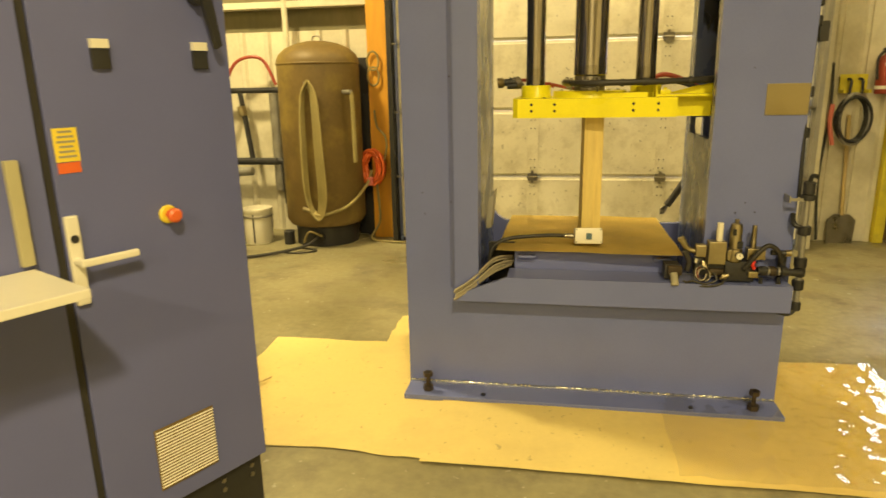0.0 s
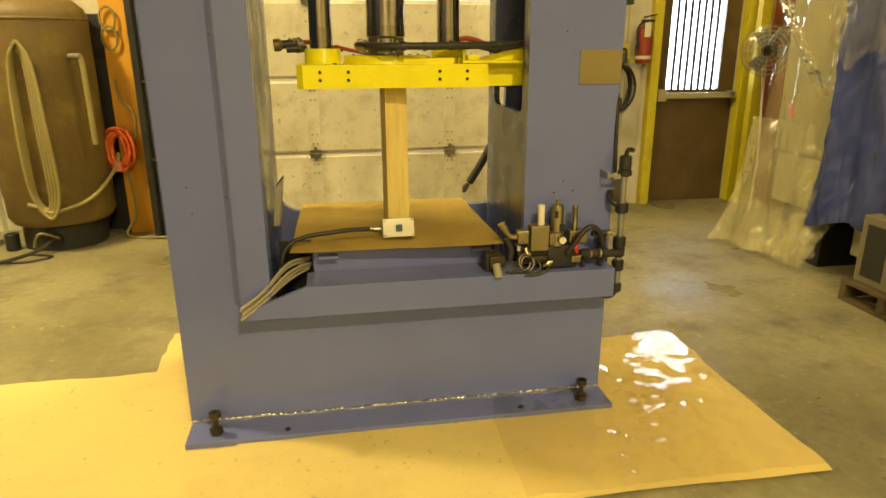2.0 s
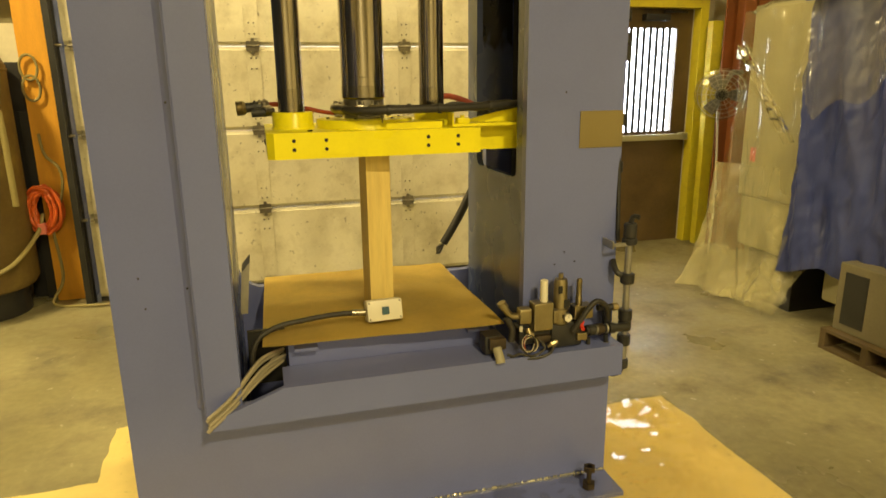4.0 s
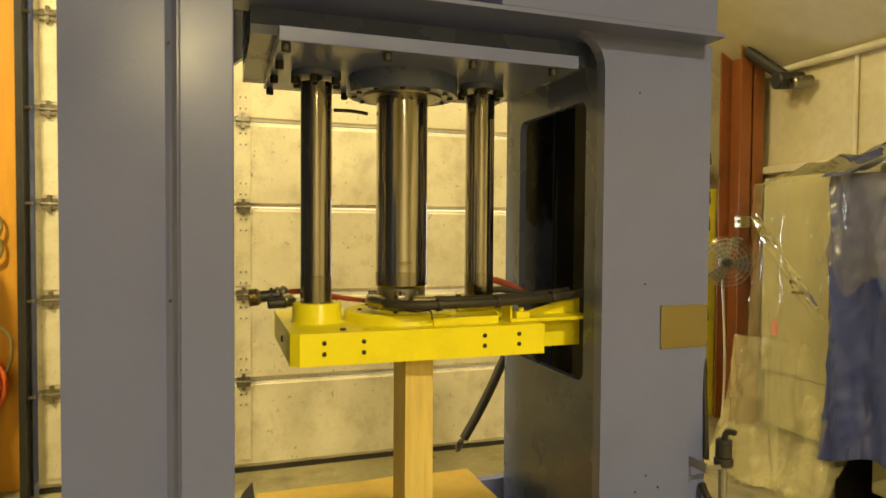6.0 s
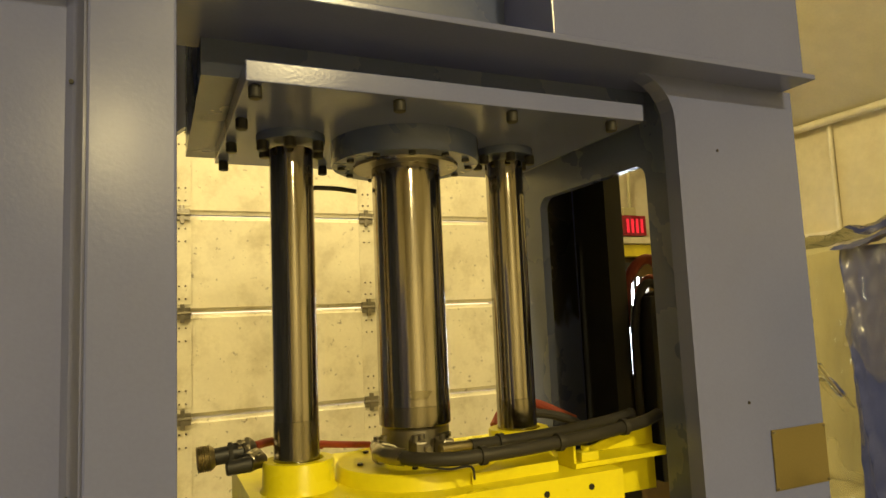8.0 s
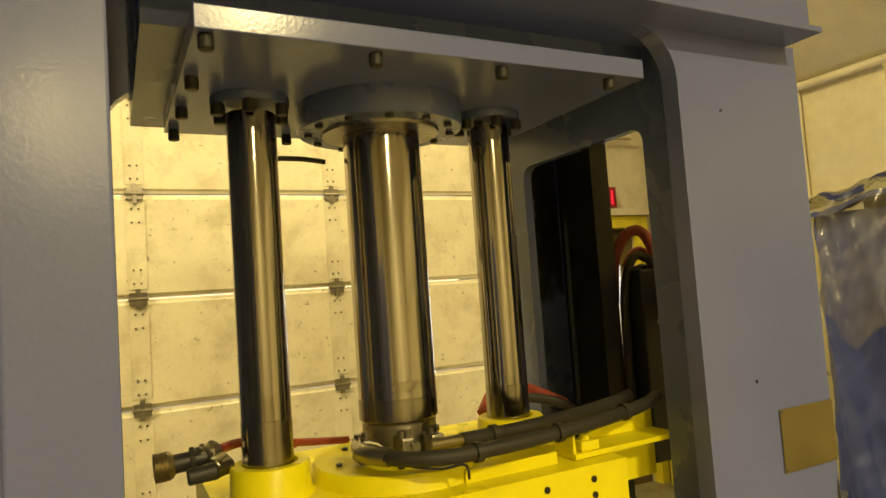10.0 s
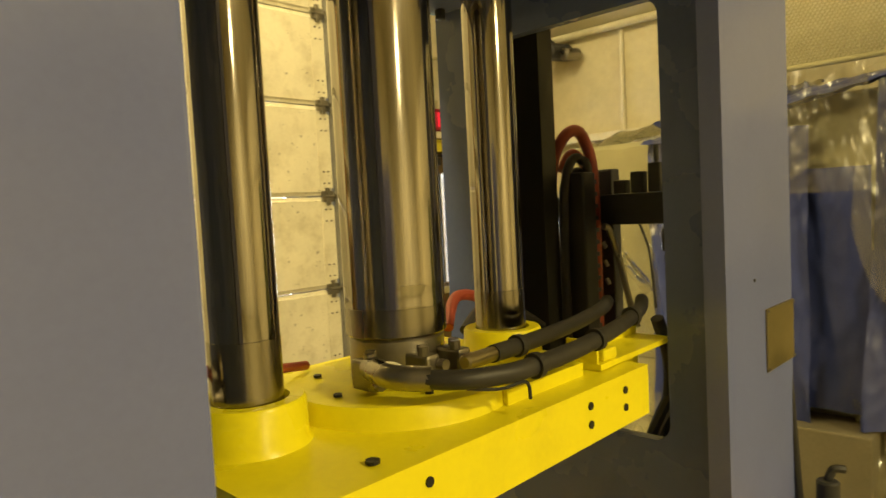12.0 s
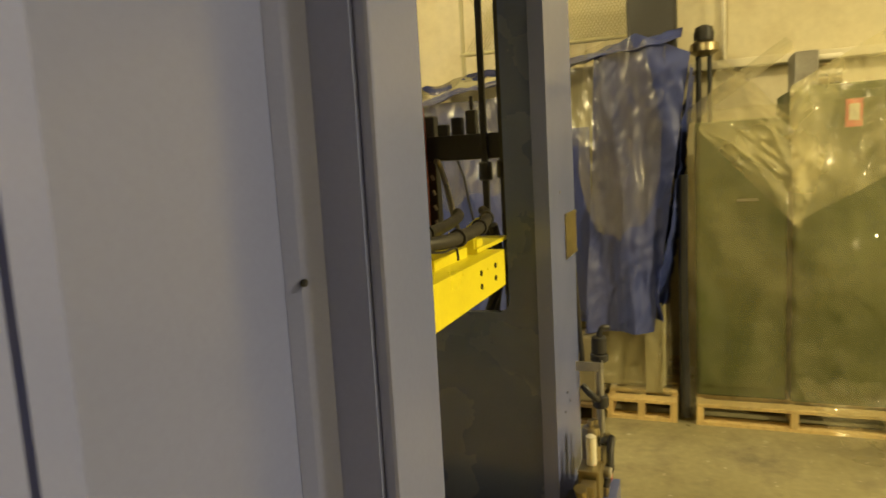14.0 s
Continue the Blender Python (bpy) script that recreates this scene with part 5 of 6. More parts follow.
part("red_line", tube([(-2.62, 6.4, 1.5), (-2.75, 6.38, 1.75), (-3.0, 6.36, 1.72), (-3.15, 6.34, 1.45), (-3.35, 6.32, 1.0), (-3.5, 6.3, 0.85)], 0.016, 8), RED_HOSE, pipes, smooth=True)
part("conduit", rod((-2.50, 6.45, 0.6), (-2.50, 6.45, 3.4), 0.028, 12), WALL_WHITE, pipes, "cream conduit")
part("conduit", rod((-2.68, 6.46, 0.45), (-2.68, 6.46, 1.42), 0.05, 14), GREY_METAL, pipes)
comp = thing("air_compressor", "dark steel air compressor with a control panel", "compressor", (-3.65, 6.05, 0))
part("housing", bx(-4.3, -3.2, 5.7, 6.4, 0.1, 0.62, 0.015), BLACK, comp)
part("panel", prism([(5.72, 0.62), (6.3, 0.62), (6.3, 0.86), (5.85, 0.86)], "x", -4.3, -3.2), BLACK, comp)
part("trim_strip", bx(-4.3, -3.195, 5.695, 5.7, 0.58, 0.61), WHITE, comp)
kb = piece_mesh("knob", rod((0, 0, 0), (0, -0.03, 0.015), 0.022, 12), GREY_METAL)
for k in range(4):
    shared("knob", kb, comp, -3.3 - 0.11 * k, 5.79, 0.74)
for fx in (-4.2, -3.3):
    part("foot", bx(fx - 0.05, fx + 0.05, 5.75, 6.35, 0, 0.1), BLACK, comp)
for k in range(4):
    cl = tube([(-3.45 + 0.13 * math.cos(radians(40 * i + 15 * k)), 6.5 - 0.02 * k, 1.95 + (0.18 + 0.03 * k) * math.sin(radians(40 * i + 15 * k)) - 0.03 * k) for i in range(10)], 0.012, 6, 4)
    tagged(part("cord_coil", cl, (HOSE_TAN, BLACK, CABLE, HOSE_TAN)[k], smooth=True), "coiled cord hung high on the wall", "cord coil", "wall cords")

# ---- door wall things ----
ext = thing("fire_extinguisher", "red fire extinguisher with a white tag on the wall", "fire extinguisher", (2.87, 6.49, 1.32))
part("cylinder", bm_lathe(bmesh.new(), [(0.06, 1.33), (0.068, 1.34), (0.068, 1.6), (0.05, 1.64), (0.022, 1.66), (0.02, 1.69)], 24, Matrix.Translation((2.87, 6.49, 0))), RED_HOSE, ext, smooth=True)
part("band", bm_lathe(bmesh.new(), [(0.0695, 1.37), (0.0695, 1.40)], 24, Matrix.Translation((2.87, 6.49, 0))), WHITE, ext)
bm = bx(2.83, 2.95, 6.475, 6.505, 1.69, 1.71, 0.003)
bm_prism(bm, [(2.85, 1.72), (2.97, 1.75), (2.97, 1.76), (2.85, 1.735)], "y", 6.478, 6.502)
part("valve_lever", bm, BLACK, ext)
part("hose", tube([(2.84, 6.47, 1.69), (2.78, 6.45, 1.62), (2.79, 6.44, 1.45)], 0.011, 8), BLACK, ext, smooth=True)
part("tag", bx(2.83, 2.89, 6.415, 6.418, 1.56, 1.68), WHITE, ext, "white paper inspection tag")
part("bracket", bx(2.84, 2.9, 6.55, 6.6, 1.4, 1.5), BLACK, ext)
hang2 = thing("hose_hanger", "yellow steel wall hanger with two hooks", "hanger", (2.65, 6.55, 1.4))
bm = bx(2.54, 2.76, 6.54, 6.56, 1.34, 1.5, 0.003)
bm_box(bm, 2.54, 2.56, 6.44, 6.54, 1.34, 1.37)
bm_box(bm, 2.74, 2.76, 6.44, 6.54, 1.34, 1.37)
part("plate", bm, YELLOW_TRIM, hang2)
for k in (0, 1):
    part("hook", tube([(2.6 + 0.09 * k, 6.53, 1.46), (2.6 + 0.09 * k, 6.46, 1.44), (2.59 + 0.1 * k, 6.45, 1.33)], 0.012, 8), BLACK, hang2)
cordc = thing("cord_coil", "black welding cable coiled on the hanger", "cable coil", (2.64, 6.47, 1.3))
for k in range(7):
    w, h = 0.11 + 0.012 * (k % 4), 0.19 + 0.014 * (k % 3)
    pts = [(2.64 + w * math.cos(radians(36 * i + 20 * k)), 6.47 - 0.012 * k, 1.12 + h * math.sin(radians(36 * i + 20 * k))) for i in range(11)]
    part("loop", tube(pts, 0.012, 6, 4), (BLACK, RUBBER, GREY_METAL)[k % 3], cordc, smooth=True)
part("pink_tape", tube([(2.47, 6.45, 1.25), (2.46, 6.44, 1.1), (2.5, 6.44, 0.9)], 0.02, 6), PINK, cordc)
part("lead", tube([(2.44, 6.46, 1.6), (2.46, 6.46, 1.2), (2.43, 6.46, 0.6), (2.45, 6.4, 0.05)], 0.012, 8), BLACK, cordc)
shovel = thing("shovel", "worn square-mouth shovel leaning on the wall", "shovel", (2.68, 6.5, 0))
part("blade", prism([(2.57, 0.0), (2.79, 0.0), (2.80, 0.22), (2.74, 0.27), (2.62, 0.27), (2.56, 0.22)], "y", 6.49, 6.505), STEEL, shovel, "worn brown steel blade")
part("handle", rod((2.68, 6.5, 0.26), (2.66, 6.57, 1.15), 0.016, 10), WOOD, shovel)
exs = thing("exit_sign", "red lit exit sign with a beige cap", "sign", (3.55, 6.5, 2.36))
part("case", bx(3.38, 3.64, 6.50, 6.57, 2.375, 2.55, 0.006), material("sign_red", (0.25, 0.012, 0.03), 0.3), exs)
for k in range(4):
    part("legend_bar", bx(3.43 + 0.05 * k, 3.455 + 0.05 * k, 6.497, 6.4995, 2.40, 2.52), EXIT_RED, exs)
part("cap", bx(3.41, 3.54, 6.5, 6.58, 2.55, 2.62, 0.006), BEIGE, exs)
part("conduit", tube([(3.52, 6.55, 2.62), (3.53, 6.55, 2.9), (3.6, 6.55, 2.98), (3.9, 6.55, 2.99)], 0.014, 8), BEIGE, exs)

fan = thing("wall_fan", "steel workshop fan wrapped in clear plastic", "fan", (3.62, 5.78, 1.445))
FM = pose(3.62, 5.78, 1.445, 90, 0, -38)


def fpart(name, bm, mat, label="", smooth=True):
    bmesh.ops.transform(bm, matrix=FM, verts=bm.verts[:])
    return part(name, bm, mat, fan, label, smooth)


bm = bmesh.new()
for k in range(5):
    r = 0.05 + 0.035 * k
    bm_tube(bm, [(r * math.cos(radians(30 * i)), r * math.sin(radians(30 * i)), 0.09 - 0.013 * k) for i in range(13)], 0.003, 5, 3)
for k in range(16):
    a = 2 * math.pi * k / 16
    bm_rod(bm, (0.03 * math.cos(a), 0.03 * math.sin(a), 0.09), (0.195 * math.cos(a), 0.195 * math.sin(a), 0.03), 0.0025, 5)
fpart("guard", bm, PALE_WIRE)
bm = bmesh.new()
for k in range(3):
    a = 2 * math.pi * k / 3
    pts = [(r * math.cos(a + d), r * math.sin(a + d)) for r, d in ((0.03, -0.3), (0.1, -0.5), (0.175, -0.4), (0.18, 0.2), (0.1, 0.45), (0.03, 0.4))]
    bm_prism(bm, pts, "z", 0.02, 0.026)
fpart("blade", bm, GREY_METAL, "dull metal fan blades")
fpart("motor", rod((0, 0, -0.12), (0, 0, 0.06), 0.055, 20, 0.012), BLACK)
fpart("wrap", bm_lathe(bmesh.new(), [(0.215, 0.0), (0.21, 0.06), (0.12, 0.105), (0.02, 0.115)], 40), film("fan_wrap", (0.8, 0.76, 0.6), 0.02, 0.12, 9.0, 0.3), "clear plastic wrapping")
part("arm", tube([(3.64, 5.84, 1.42), (3.75, 5.9, 1.55), (3.9, 6.02, 1.62), (4.02, 6.05, 1.62)], 0.022, 8), GREY_METAL, fan)
part("cord", tube([(3.66, 5.86, 1.3), (3.72, 5.9, 0.9), (3.78, 5.95, 0.5), (3.8, 6.0, 0.02)], 0.01, 8), WHITE, fan)
clp = thing("beam_clamp", "grey cast clamp bolted to the steel column", "clamp", (3.97, 6.02, 1.8))
part("jaw", bx(3.95, 4.05, 5.98, 6.06, 1.73, 1.83, 0.01), BRASS, clp)
part("screw", rod((3.92, 6.0, 1.78), (4.06, 6.0, 1.79), 0.012, 8), STEEL, clp)
cw = thing("wall_conveyor_head", "dark greasy roller bracket high on the column", "bracket", (4.1, 5.9, 2.95))
part("arm", rod((4.05, 6.06, 3.25), (4.2, 5.75, 2.95), 0.05, 10), BLACK, cw)
part("roller", rod((4.05, 5.75, 2.93), (4.3, 5.72, 2.95), 0.07, 14, 0.015), BLACK, cw)
part("roller", rod((4.12, 5.65, 2.9), (4.3, 5.62, 2.92), 0.05, 12, 0.012), STEEL, cw)


# ---- covered machines along the wall ----
def pallet(x0, x1, y0, y1, label, WOOD=WOOD):
    p = thing("pallet", label, "pallet", (x0, y0, 0), "pallets")
    for k in range(6):
        xx = x0 + (x1 - x0 - 0.1) * k / 5
        part("deck_board", bx(xx, xx + 0.1, y0, y1, 0.11, 0.13, 0.002), WOOD, p)
    for k in range(3):
        yy = y0 + (y1 - y0 - 0.04) * k / 2
        part("stringer", bx(x0, x1, yy, yy + 0.04, 0.02, 0.11, 0.002), WOOD, p)
    for k in range(3):
        xx = x0 + (x1 - x0 - 0.09) * k / 2
        part("base_board", bx(xx, xx + 0.09, y0, y1, 0.0, 0.02), WOOD, p)
    return p


pallet(3.2, 4.2, 2.91, 3.33, "worn softwood pallet under the tarped machine")
pallet(3.2, 4.2, 1.75, 2.80, "worn softwood pallet under the green cabinet")
pallet(3.05, 4.0, 3.36, 3.97, "dark worn pallet under a grey unit", DARK_WOOD)

# beige cabinet in clear plastic
bc = thing("beige_cabinet", "beige steel electrical cabinet under clear plastic", "cabinet", (3.7, 4.75, 0))
part("body", bx(3.28, 4.15, 4.47, 5.07, 0.75, 2.06, 0.012), BEIGE, bc)
part("lower_body", bx(3.30, 4.15, 4.49, 5.05, 0.38, 0.74, 0.01), BEIGE, bc)
part("base", bx(3.34, 4.1, 4.52, 4.96, 0.0, 0.36), BLACK, bc)
part("door", bx(3.268, 3.279, 4.49, 5.05, 0.77, 2.04, 0.003), BEIGE, bc)
part("handle", tube([(3.26, 4.70, 1.31), (3.235, 4.70, 1.31), (3.235, 4.77, 1.31), (3.26, 4.77, 1.31)], 0.01, 8), BLACK, bc)
part("label", bx(3.262, 3.266, 4.91, 4.96, 1.0, 1.1), PINK, bc)


def drape(a, ff, seed, bulge=0.0, flare=0.0, out=(-1, 0, 0)):
    """Hanging folds: ripples along s that deepen towards the hem at t = 0."""
    o = Vector(out)

    def f(s, t):
        v1 = noise.noise(Vector((s * 3.1 + 0.8 * t, t * 2.3, seed)))
        v2 = noise.noise(Vector((s * 6.3 - t, t * 5.1 + s, seed + 7)))
        d = a * (0.5 + 0.7 * (1 - t)) * (0.35 * math.sin(ff * s + 5 * v1) + 1.9 * (0.32 - abs(v1)) + 1.1 * (0.25 - abs(v2)))
        d += bulge * math.sin(math.pi * s) * math.sin(math.pi * t) + flare * (1 - t) ** 3 + crinkle(s, t, 0.016, 17, seed)
        return o * d + Vector((0, 0, 0.02 * noise.noise(Vector((s * 5, t, seed + 20)))))
    return f


def crumple(w, h, seed, a, out=(-1, 0, 0)):
    """Sharp facets and creases of a stiff sheet w by h metres."""
    o = Vector(out)

    def f(s, t):
        x, z = s * w, t * h
        n1 = noise.noise(Vector((x * 3.2 + 0.5 * z, z * 0.8, seed)))
        n2 = noise.noise(Vector((x * 8 + 1.2 * z + n1, z * 2.2 - 0.6 * x, seed + 3)))
        n3 = noise.noise(Vector((x * 11 - 6 * z, z * 5 + 4 * x, seed + 5)))
        n4 = noise.noise(Vector((x * 30 + 9 * z, z * 17, seed + 8)))
        return o * a * (1.9 * (0.3 - abs(n1)) + 0.75 * (0.25 - abs(n2)) + 0.35 * (0.2 - abs(n3)) + 0.05 * n4)
    return f


pw = thing("plastic_cover", "clear plastic sheeting draped over the beige cabinet", "plastic sheet", (3.25, 4.8, 0))
sheet("front_drape", (3.22, 5.08, 0.02), (0, -0.62, 0), (0.0, 0, 2.0), 50, 70, PLASTIC, drape(0.05, 16, 3.3, 0.0, 0.12), pw)
sheet("side_drape", (3.22, 5.08, 0.02), (0.9, 0.0, 0), (0, 0, 2.0), 30, 40, PLASTIC, drape(0.04, 12, 5.1, 0, 0.15, (0, 1, 0)), pw)
sheet("top_drape", (3.22, 5.08, 2.02), (0, -1.3, 0.12), (0.85, 0, 0.12), 50, 30, PLASTIC, lambda s, t: (0, 0, 0.10 * s + crinkle(s, t, 0.05, 7, 2.2)), pw)
sheet("gathered_fold", (3.19, 5.03, 1.78), (0, -0.08, 0.03), (0.0, -0.52, -0.62), 10, 50, PLASTIC, lambda s, t: (-0.05 - 0.03 * math.sin(9 * s), 0, crinkle(s, t, 0.02, 8, 8.8)), pw)
sheet("hem", (3.06, 5.22, 0.02), (0.1, -0.75, 0), (0.14, 0, 0.10), 50, 12, PLASTIC, lambda s, t: (0.02 * math.sin(30 * s), 0, 0.03 * abs(math.sin(19 * s)) + crinkle(s, t, 0.03, 9, 1.5)), pw)

sheet("skirt", (3.02, 5.27, 0.03), (0.16, -0.8, 0), (0.2, -0.1, 0.95), 60, 50, PLASTIC_MILKY, crumple(0.8, 1.0, 41.0, 0.10), pw)
sheet("skirt", (3.04, 5.25, 0.02), (0.16, -0.8, 0), (0.12, -0.05, 0.35), 60, 30, PLASTIC_MILKY, crumple(0.8, 0.4, 43.0, 0.12), pw)
# machine under the blue tarp
tm = thing("tarped_machine", "tall machine hidden under a crumpled blue tarp", "machine", (3.7, 3.7, 0))
part("frame", bx(3.42, 4.15, 2.98, 4.35, 0.14, 2.2, 0.02), BEIGE, tm)
part("leg", bx(3.35, 3.45, 3.0, 3.1, 0.13, 0.7), BEIGE, tm)
part("leg", bx(3.35, 3.45, 3.42, 3.5, 0.13, 0.7), BEIGE, tm)
tp = thing("blue_tarp", "crumpled dusty blue tarpaulin over the machine", "tarp", (3.2, 3.7, 0.5))


def tarp_fold(seed, hem):
    base = crumple(0.84, 1.62, seed, 0.06)

    def f(s, t):
        return base(s, t) + Vector((0.10 * max(0, t - 0.72), 0, -hem * (1 - t) * (0.5 + 0.5 * math.sin(7 * s + seed))))
    return f


sheet("tarp_panel", (3.20, 4.50, 0.42), (0, -0.84, 0), (0.02, 0, 1.62), 60, 90, TARP, tarp_fold(1.7, 0.10), tp)
sheet("tarp_panel", (3.27, 3.70, 0.60), (0, -0.30, 0), (0.0, 0, 1.22), 30, 60, TARP, crumple(0.3, 1.22, 6.4, 0.03), tp)
sheet("tarp_panel", (3.20, 3.44, 0.55), (0.02, -0.40, 0), (0.04, -0.08, 1.78), 50, 90, TARP, lambda s, t: crumple(0.42, 1.75, 9.1, 0.07)(s, t) + Vector((0, -0.14 * s * t, -0.06 * abs(s - 0.45) * t * 4 * t)), tp)
sheet("tarp_side", (3.22, 3.03, 0.62), (0.75, -0.02, 0), (0, -0.2, 1.5), 40, 60, TARP, drape(0.04, 10, 2.9, 0, 0, (0, -1, 0)), tp)
sheet("tarp_top", (3.16, 4.52, 2.03), (0.03, -1.65, 0.25), (0.9, 0, 0.12), 70, 40, TARP, lambda s, t: (0, 0, 0.07 * t + crinkle(s, t, 0.05, 6, 12.0)), tp)
pw2 = thing("plastic_cover", "hazy clear plastic sheeting laid over the blue tarp", "plastic sheet", (3.1, 3.7, 1.5))
PLASTIC_HAZY = film("hazy_sheet_plastic", (0.46, 0.42, 0.34), 0.09, 0.2, 4.0, 0.6)
sheet("drape", (3.13, 4.44, 1.52), (0.0, -0.78, 0.05), (0.05, 0, 0.58), 60, 40, PLASTIC_HAZY, lambda s, t: crumple(0.84, 0.55, 21.0, 0.06)(s, t) + Vector((0, 0.06 * (1 - t) * math.sin(5 * s), (1 - t) * (0.30 * (s - 0.35) ** 2 * 4 - 0.16 + 0.05 * math.sin(17 * s)))), pw2)
sheet("drape", (3.17, 3.72, 1.70), (0.0, -0.33, 0.0), (0.03, 0, 0.60), 36, 44, PLASTIC_HAZY, crumple(0.33, 0.6, 23.0, 0.05), pw2)
sheet("drape", (3.12, 3.45, 1.55), (0.02, -0.46, 0), (0.06, -0.04, 0.78), 50, 70, PLASTIC_HAZY, lambda s, t: crumple(0.42, 0.78, 9.1, 0.06)(s, t) + Vector((0, 0, -0.14 * abs(s - 0.45) * t - 0.55 * (1 - t) * (1 - abs(2 * s - 1)) - 0.12 * (1 - t) * math.sin(9 * s))), pw2)
sheet("drape", (3.24, 3.5, 0.16), (0.02, -0.56, 0), (0.05, 0, 0.55), 40, 40, PLASTIC, drape(0.05, 14, 27.0), pw2)
gu = thing("grey_unit", "grey sheet-metal unit with a louvred side on a pallet", "machine", (3.5, 4.1, 0.13))
part("case", bx(3.1, 3.41, 3.38, 3.94, 0.131, 0.54, 0.01), material("grimy_grey_paint", (0.17, 0.15, 0.10), 0.5, var=0.2, scale=5), gu)
part("grille", bx(3.094, 3.1, 3.74, 3.89, 0.18, 0.49), BLACK, gu)

# expanded metal guard above
mg = thing("mesh_guard", "tan expanded-metal guard above the tarped machine", "guard", (3.9, 3.6, 2.5))
bm = bmesh.new()
for k in range(44):
    yy = 3.0 + 0.025 * k
    bm_rod(bm, (3.9, yy, 2.45), (3.9, yy + 0.3, 2.9), 0.004, 4)
    bm_rod(bm, (3.9, yy + 0.3, 2.45), (3.9, yy, 2.9), 0.004, 4)
part("mesh", bm, BEIGE, mg)
for a, b in (((3.9, 2.98, 2.44), (3.9, 4.42, 2.44)), ((3.9, 2.98, 2.92), (3.9, 4.42, 2.92)), ((3.9, 3.0, 0.2), (3.9, 3.0, 2.92)), ((3.9, 4.4, 0.2), (3.9, 4.4, 2.92))):
    part("frame_tube", rod(a, b, 0.016, 8), BEIGE, mg)
tagged(part("motor_housing", bx(3.6, 3.9, 2.9, 3.2, 2.2, 2.62, 0.02), BLACK), "black housing on the tarped machine", "machine part")

# beacon
be = thing("warning_beacon", "black and brass beacon lamp on a short pole", "beacon", (4.05, 2.73, 2.1))
part("pole", rod((4.05, 2.70, 1.7), (4.05, 2.70, 2.28), 0.016, 10), BLACK, be)
part("pole", rod((4.05, 2.77, 1.7), (4.05, 2.77, 2.28), 0.02, 10), BLACK, be)
part("collar", bm_lathe(bmesh.new(), [(0.05, 2.27), (0.095, 2.30), (0.09, 2.35), (0.06, 2.37)], 24, Matrix.Translation((4.05, 2.735, 0))), BRASS, be, smooth=True)
part("dome", bm_lathe(bmesh.new(), [(0.062, 2.37), (0.066, 2.42), (0.055, 2.46), (0.02, 2.475)], 24, Matrix.Translation((4.05, 2.735, 0))), BLACK, be, smooth=True)

# green cabinet
gc = thing("green_cabinet", "dark green steel cabinet under clear plastic on a pallet", "cabinet", (3.8, 2.3, 0.13))
part("body", bx(3.36, 4.15, 2.30, 2.80, 0.131, 1.80, 0.012), GREEN, gc)
part("door", bx(3.348, 3.36, 2.33, 2.78, 0.2, 1.76, 0.004), GREEN, gc)
part("body", bx(3.34, 4.15, 1.15, 2.28, 0.131, 1.96, 0.012), GREEN, gc)
part("door", bx(3.328, 3.34, 1.72, 2.26, 0.2, 1.92, 0.004), GREEN, gc)
part("handle", bx(3.335, 3.348, 2.46, 2.57, 1.33, 1.345, 0.002), GREY_METAL, gc)
part("hazard_tag", bx(3.322, 3.328, 1.95, 2.03, 1.72, 1.87), PINK, gc, "red and white tag")
part("tag_face", bx(3.3185, 3.3215, 1.965, 2.015, 1.755, 1.845), WHITE, gc)
eb = thing("junction_box", "grey junction box with pale fuses on the cabinet", "electrical box", (3.5, 2.18, 1.96))
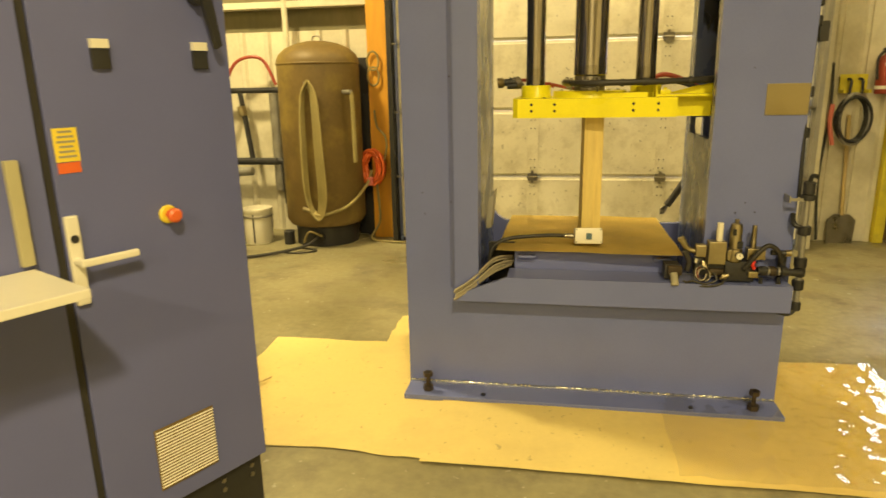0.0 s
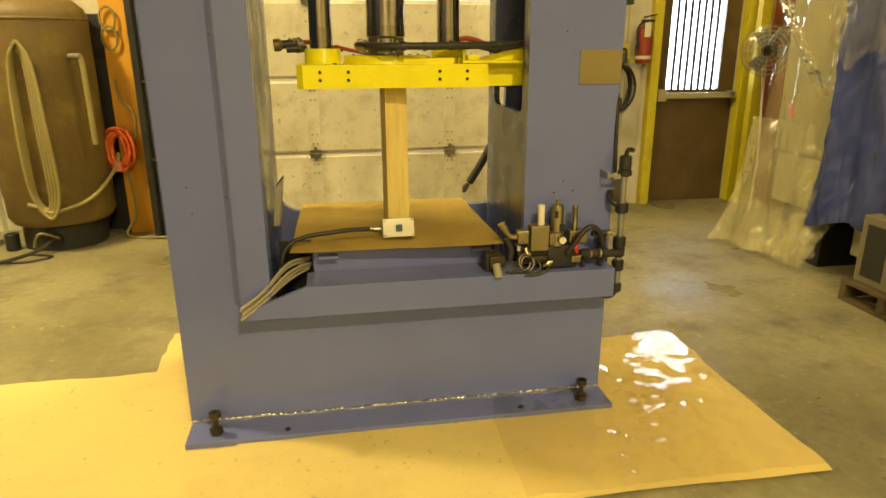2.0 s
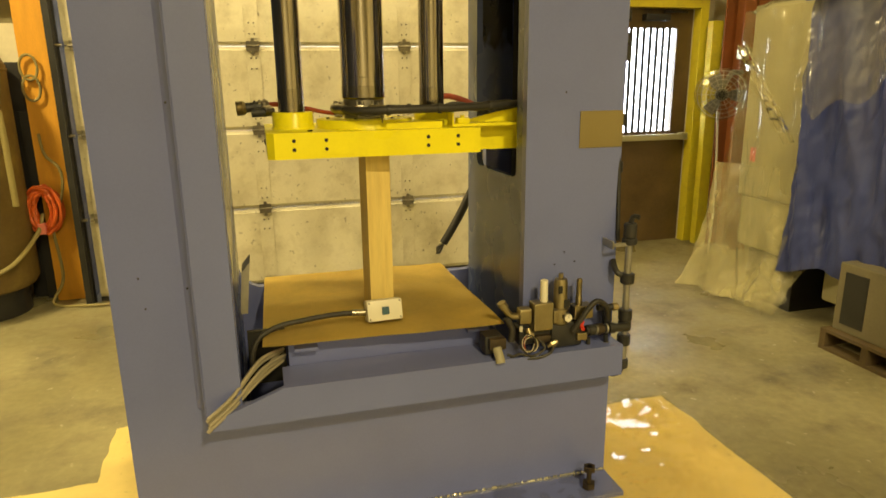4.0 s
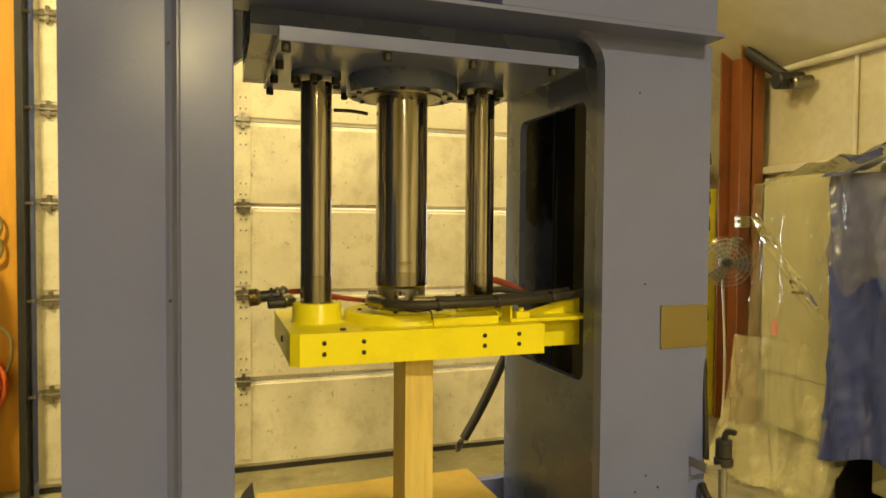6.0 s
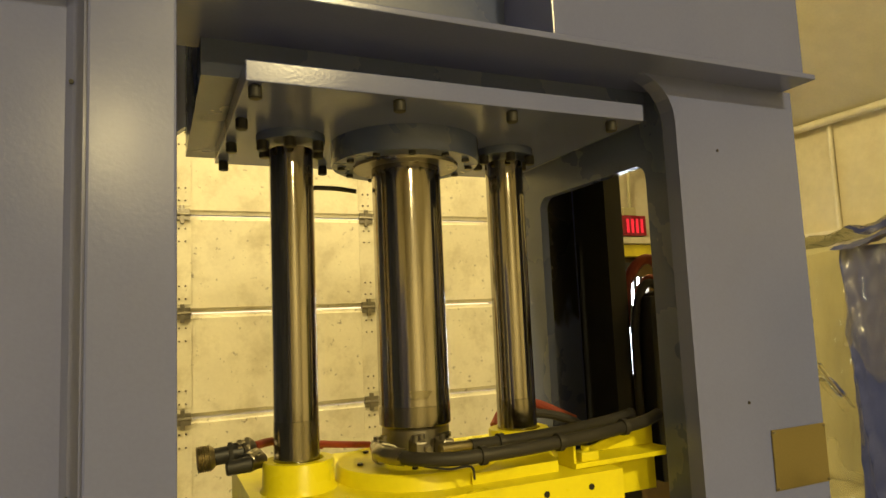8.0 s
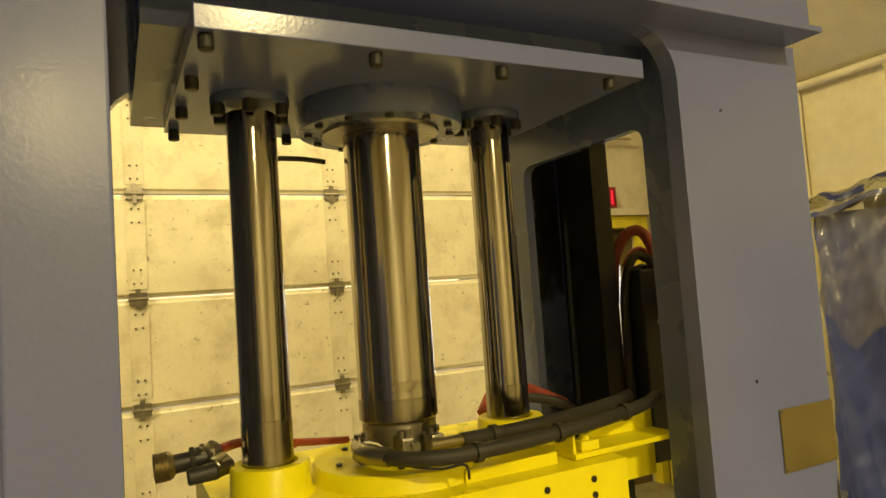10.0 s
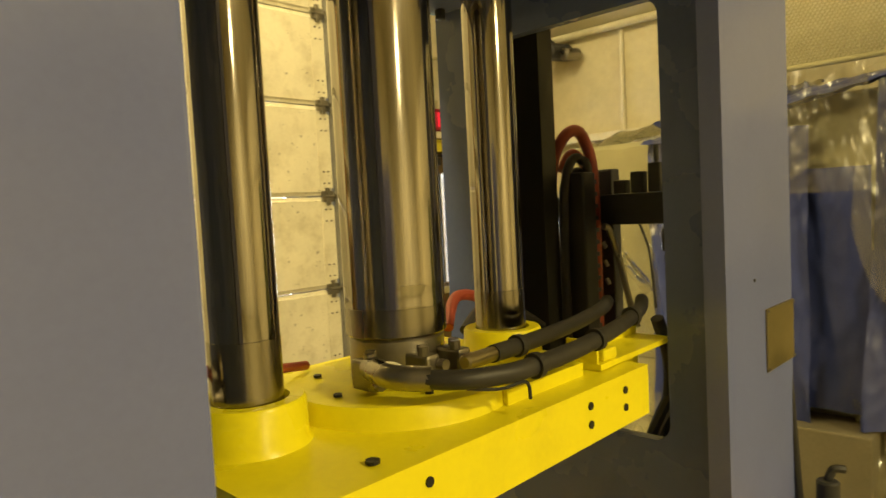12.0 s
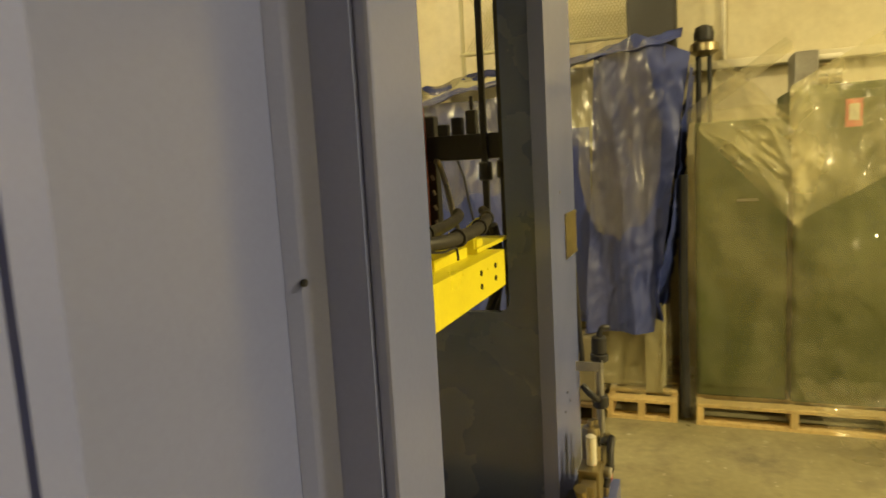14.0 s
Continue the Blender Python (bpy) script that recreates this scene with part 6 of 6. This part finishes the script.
part("case", bx(3.4, 3.7, 2.15, 2.27, 1.961, 2.16, 0.008), GREY_METAL, eb)
for k in range(4):
    part("fuse", rod((3.5, 2.02, 1.99 + 0.045 * k), (3.5, 2.15, 1.99 + 0.045 * k), 0.018, 10, 0.004), WHITE if k % 2 else BRASS, eb)
pw3 = thing("plastic_cover", "clear plastic sheeting draped over the green cabinet", "plastic sheet", (3.3, 2.3, 0.1))
sheet("front_drape", (3.29, 2.84, 0.12), (0.0, -1.7, 0), (0.0, 0, 1.75), 120, 90, PLASTIC, drape(0.05, 15, 31.0, 0, 0.06), pw3)
sheet("front_drape", (3.27, 2.84, 1.78), (0.0, -0.55, 0.38), (0.35, 0, 0.12), 60, 40, PLASTIC_MILKY, crumple(0.55, 0.4, 33.0, 0.08), pw3)
sheet("swag", (3.25, 2.78, 1.75), (0.0, -0.52, -0.58), (0.02, -0.12, 0.42), 70, 40, PLASTIC_MILKY, crumple(0.35, 1.2, 35.0, 0.12), pw3)
sheet("swag", (3.23, 2.30, 1.2), (0.0, -0.6, 0.35), (0.02, 0.02, 0.75), 70, 50, PLASTIC_MILKY, crumple(0.5, 0.9, 37.0, 0.11), pw3)
sheet("hem", (2.93, 2.05, 0.02), (0.1, -0.75, 0), (0.33, 0.22, 0.26), 50, 24, PLASTIC, lambda s, t: (0, 0, 0.03 * abs(math.sin(15 * s)) + crinkle(s, t, 0.03, 8, 4.4)), pw3)
cb2 = tagged(part("cable_drop", tube([(3.36, 2.865, 1.5), (3.33, 2.87, 0.9), (3.3, 2.865, 0.35), (3.26, 2.86, 0.02)], 0.03, 8), BLACK, smooth=True), "black cable bundle between the covered machines", "cable")

# scraps on the floor
for sx, sy, r in ((-1.35, 3.05, 60),):
    o = mesh_ob("scrap", bx(-0.05, 0.05, -0.006, 0.006, 0, 0.006, 0.001), BLACK if sx > -1 else WOOD)
    o.matrix_basis = pose(sx, sy, 0.022 if sx < 1.6 else 0.001, 0, 0, r)
    tagged(o, "small scrap lying on the floor", "scrap")

for o in (pw, pw2, pw3):
    for c in o.children:
        c.visible_shadow = False
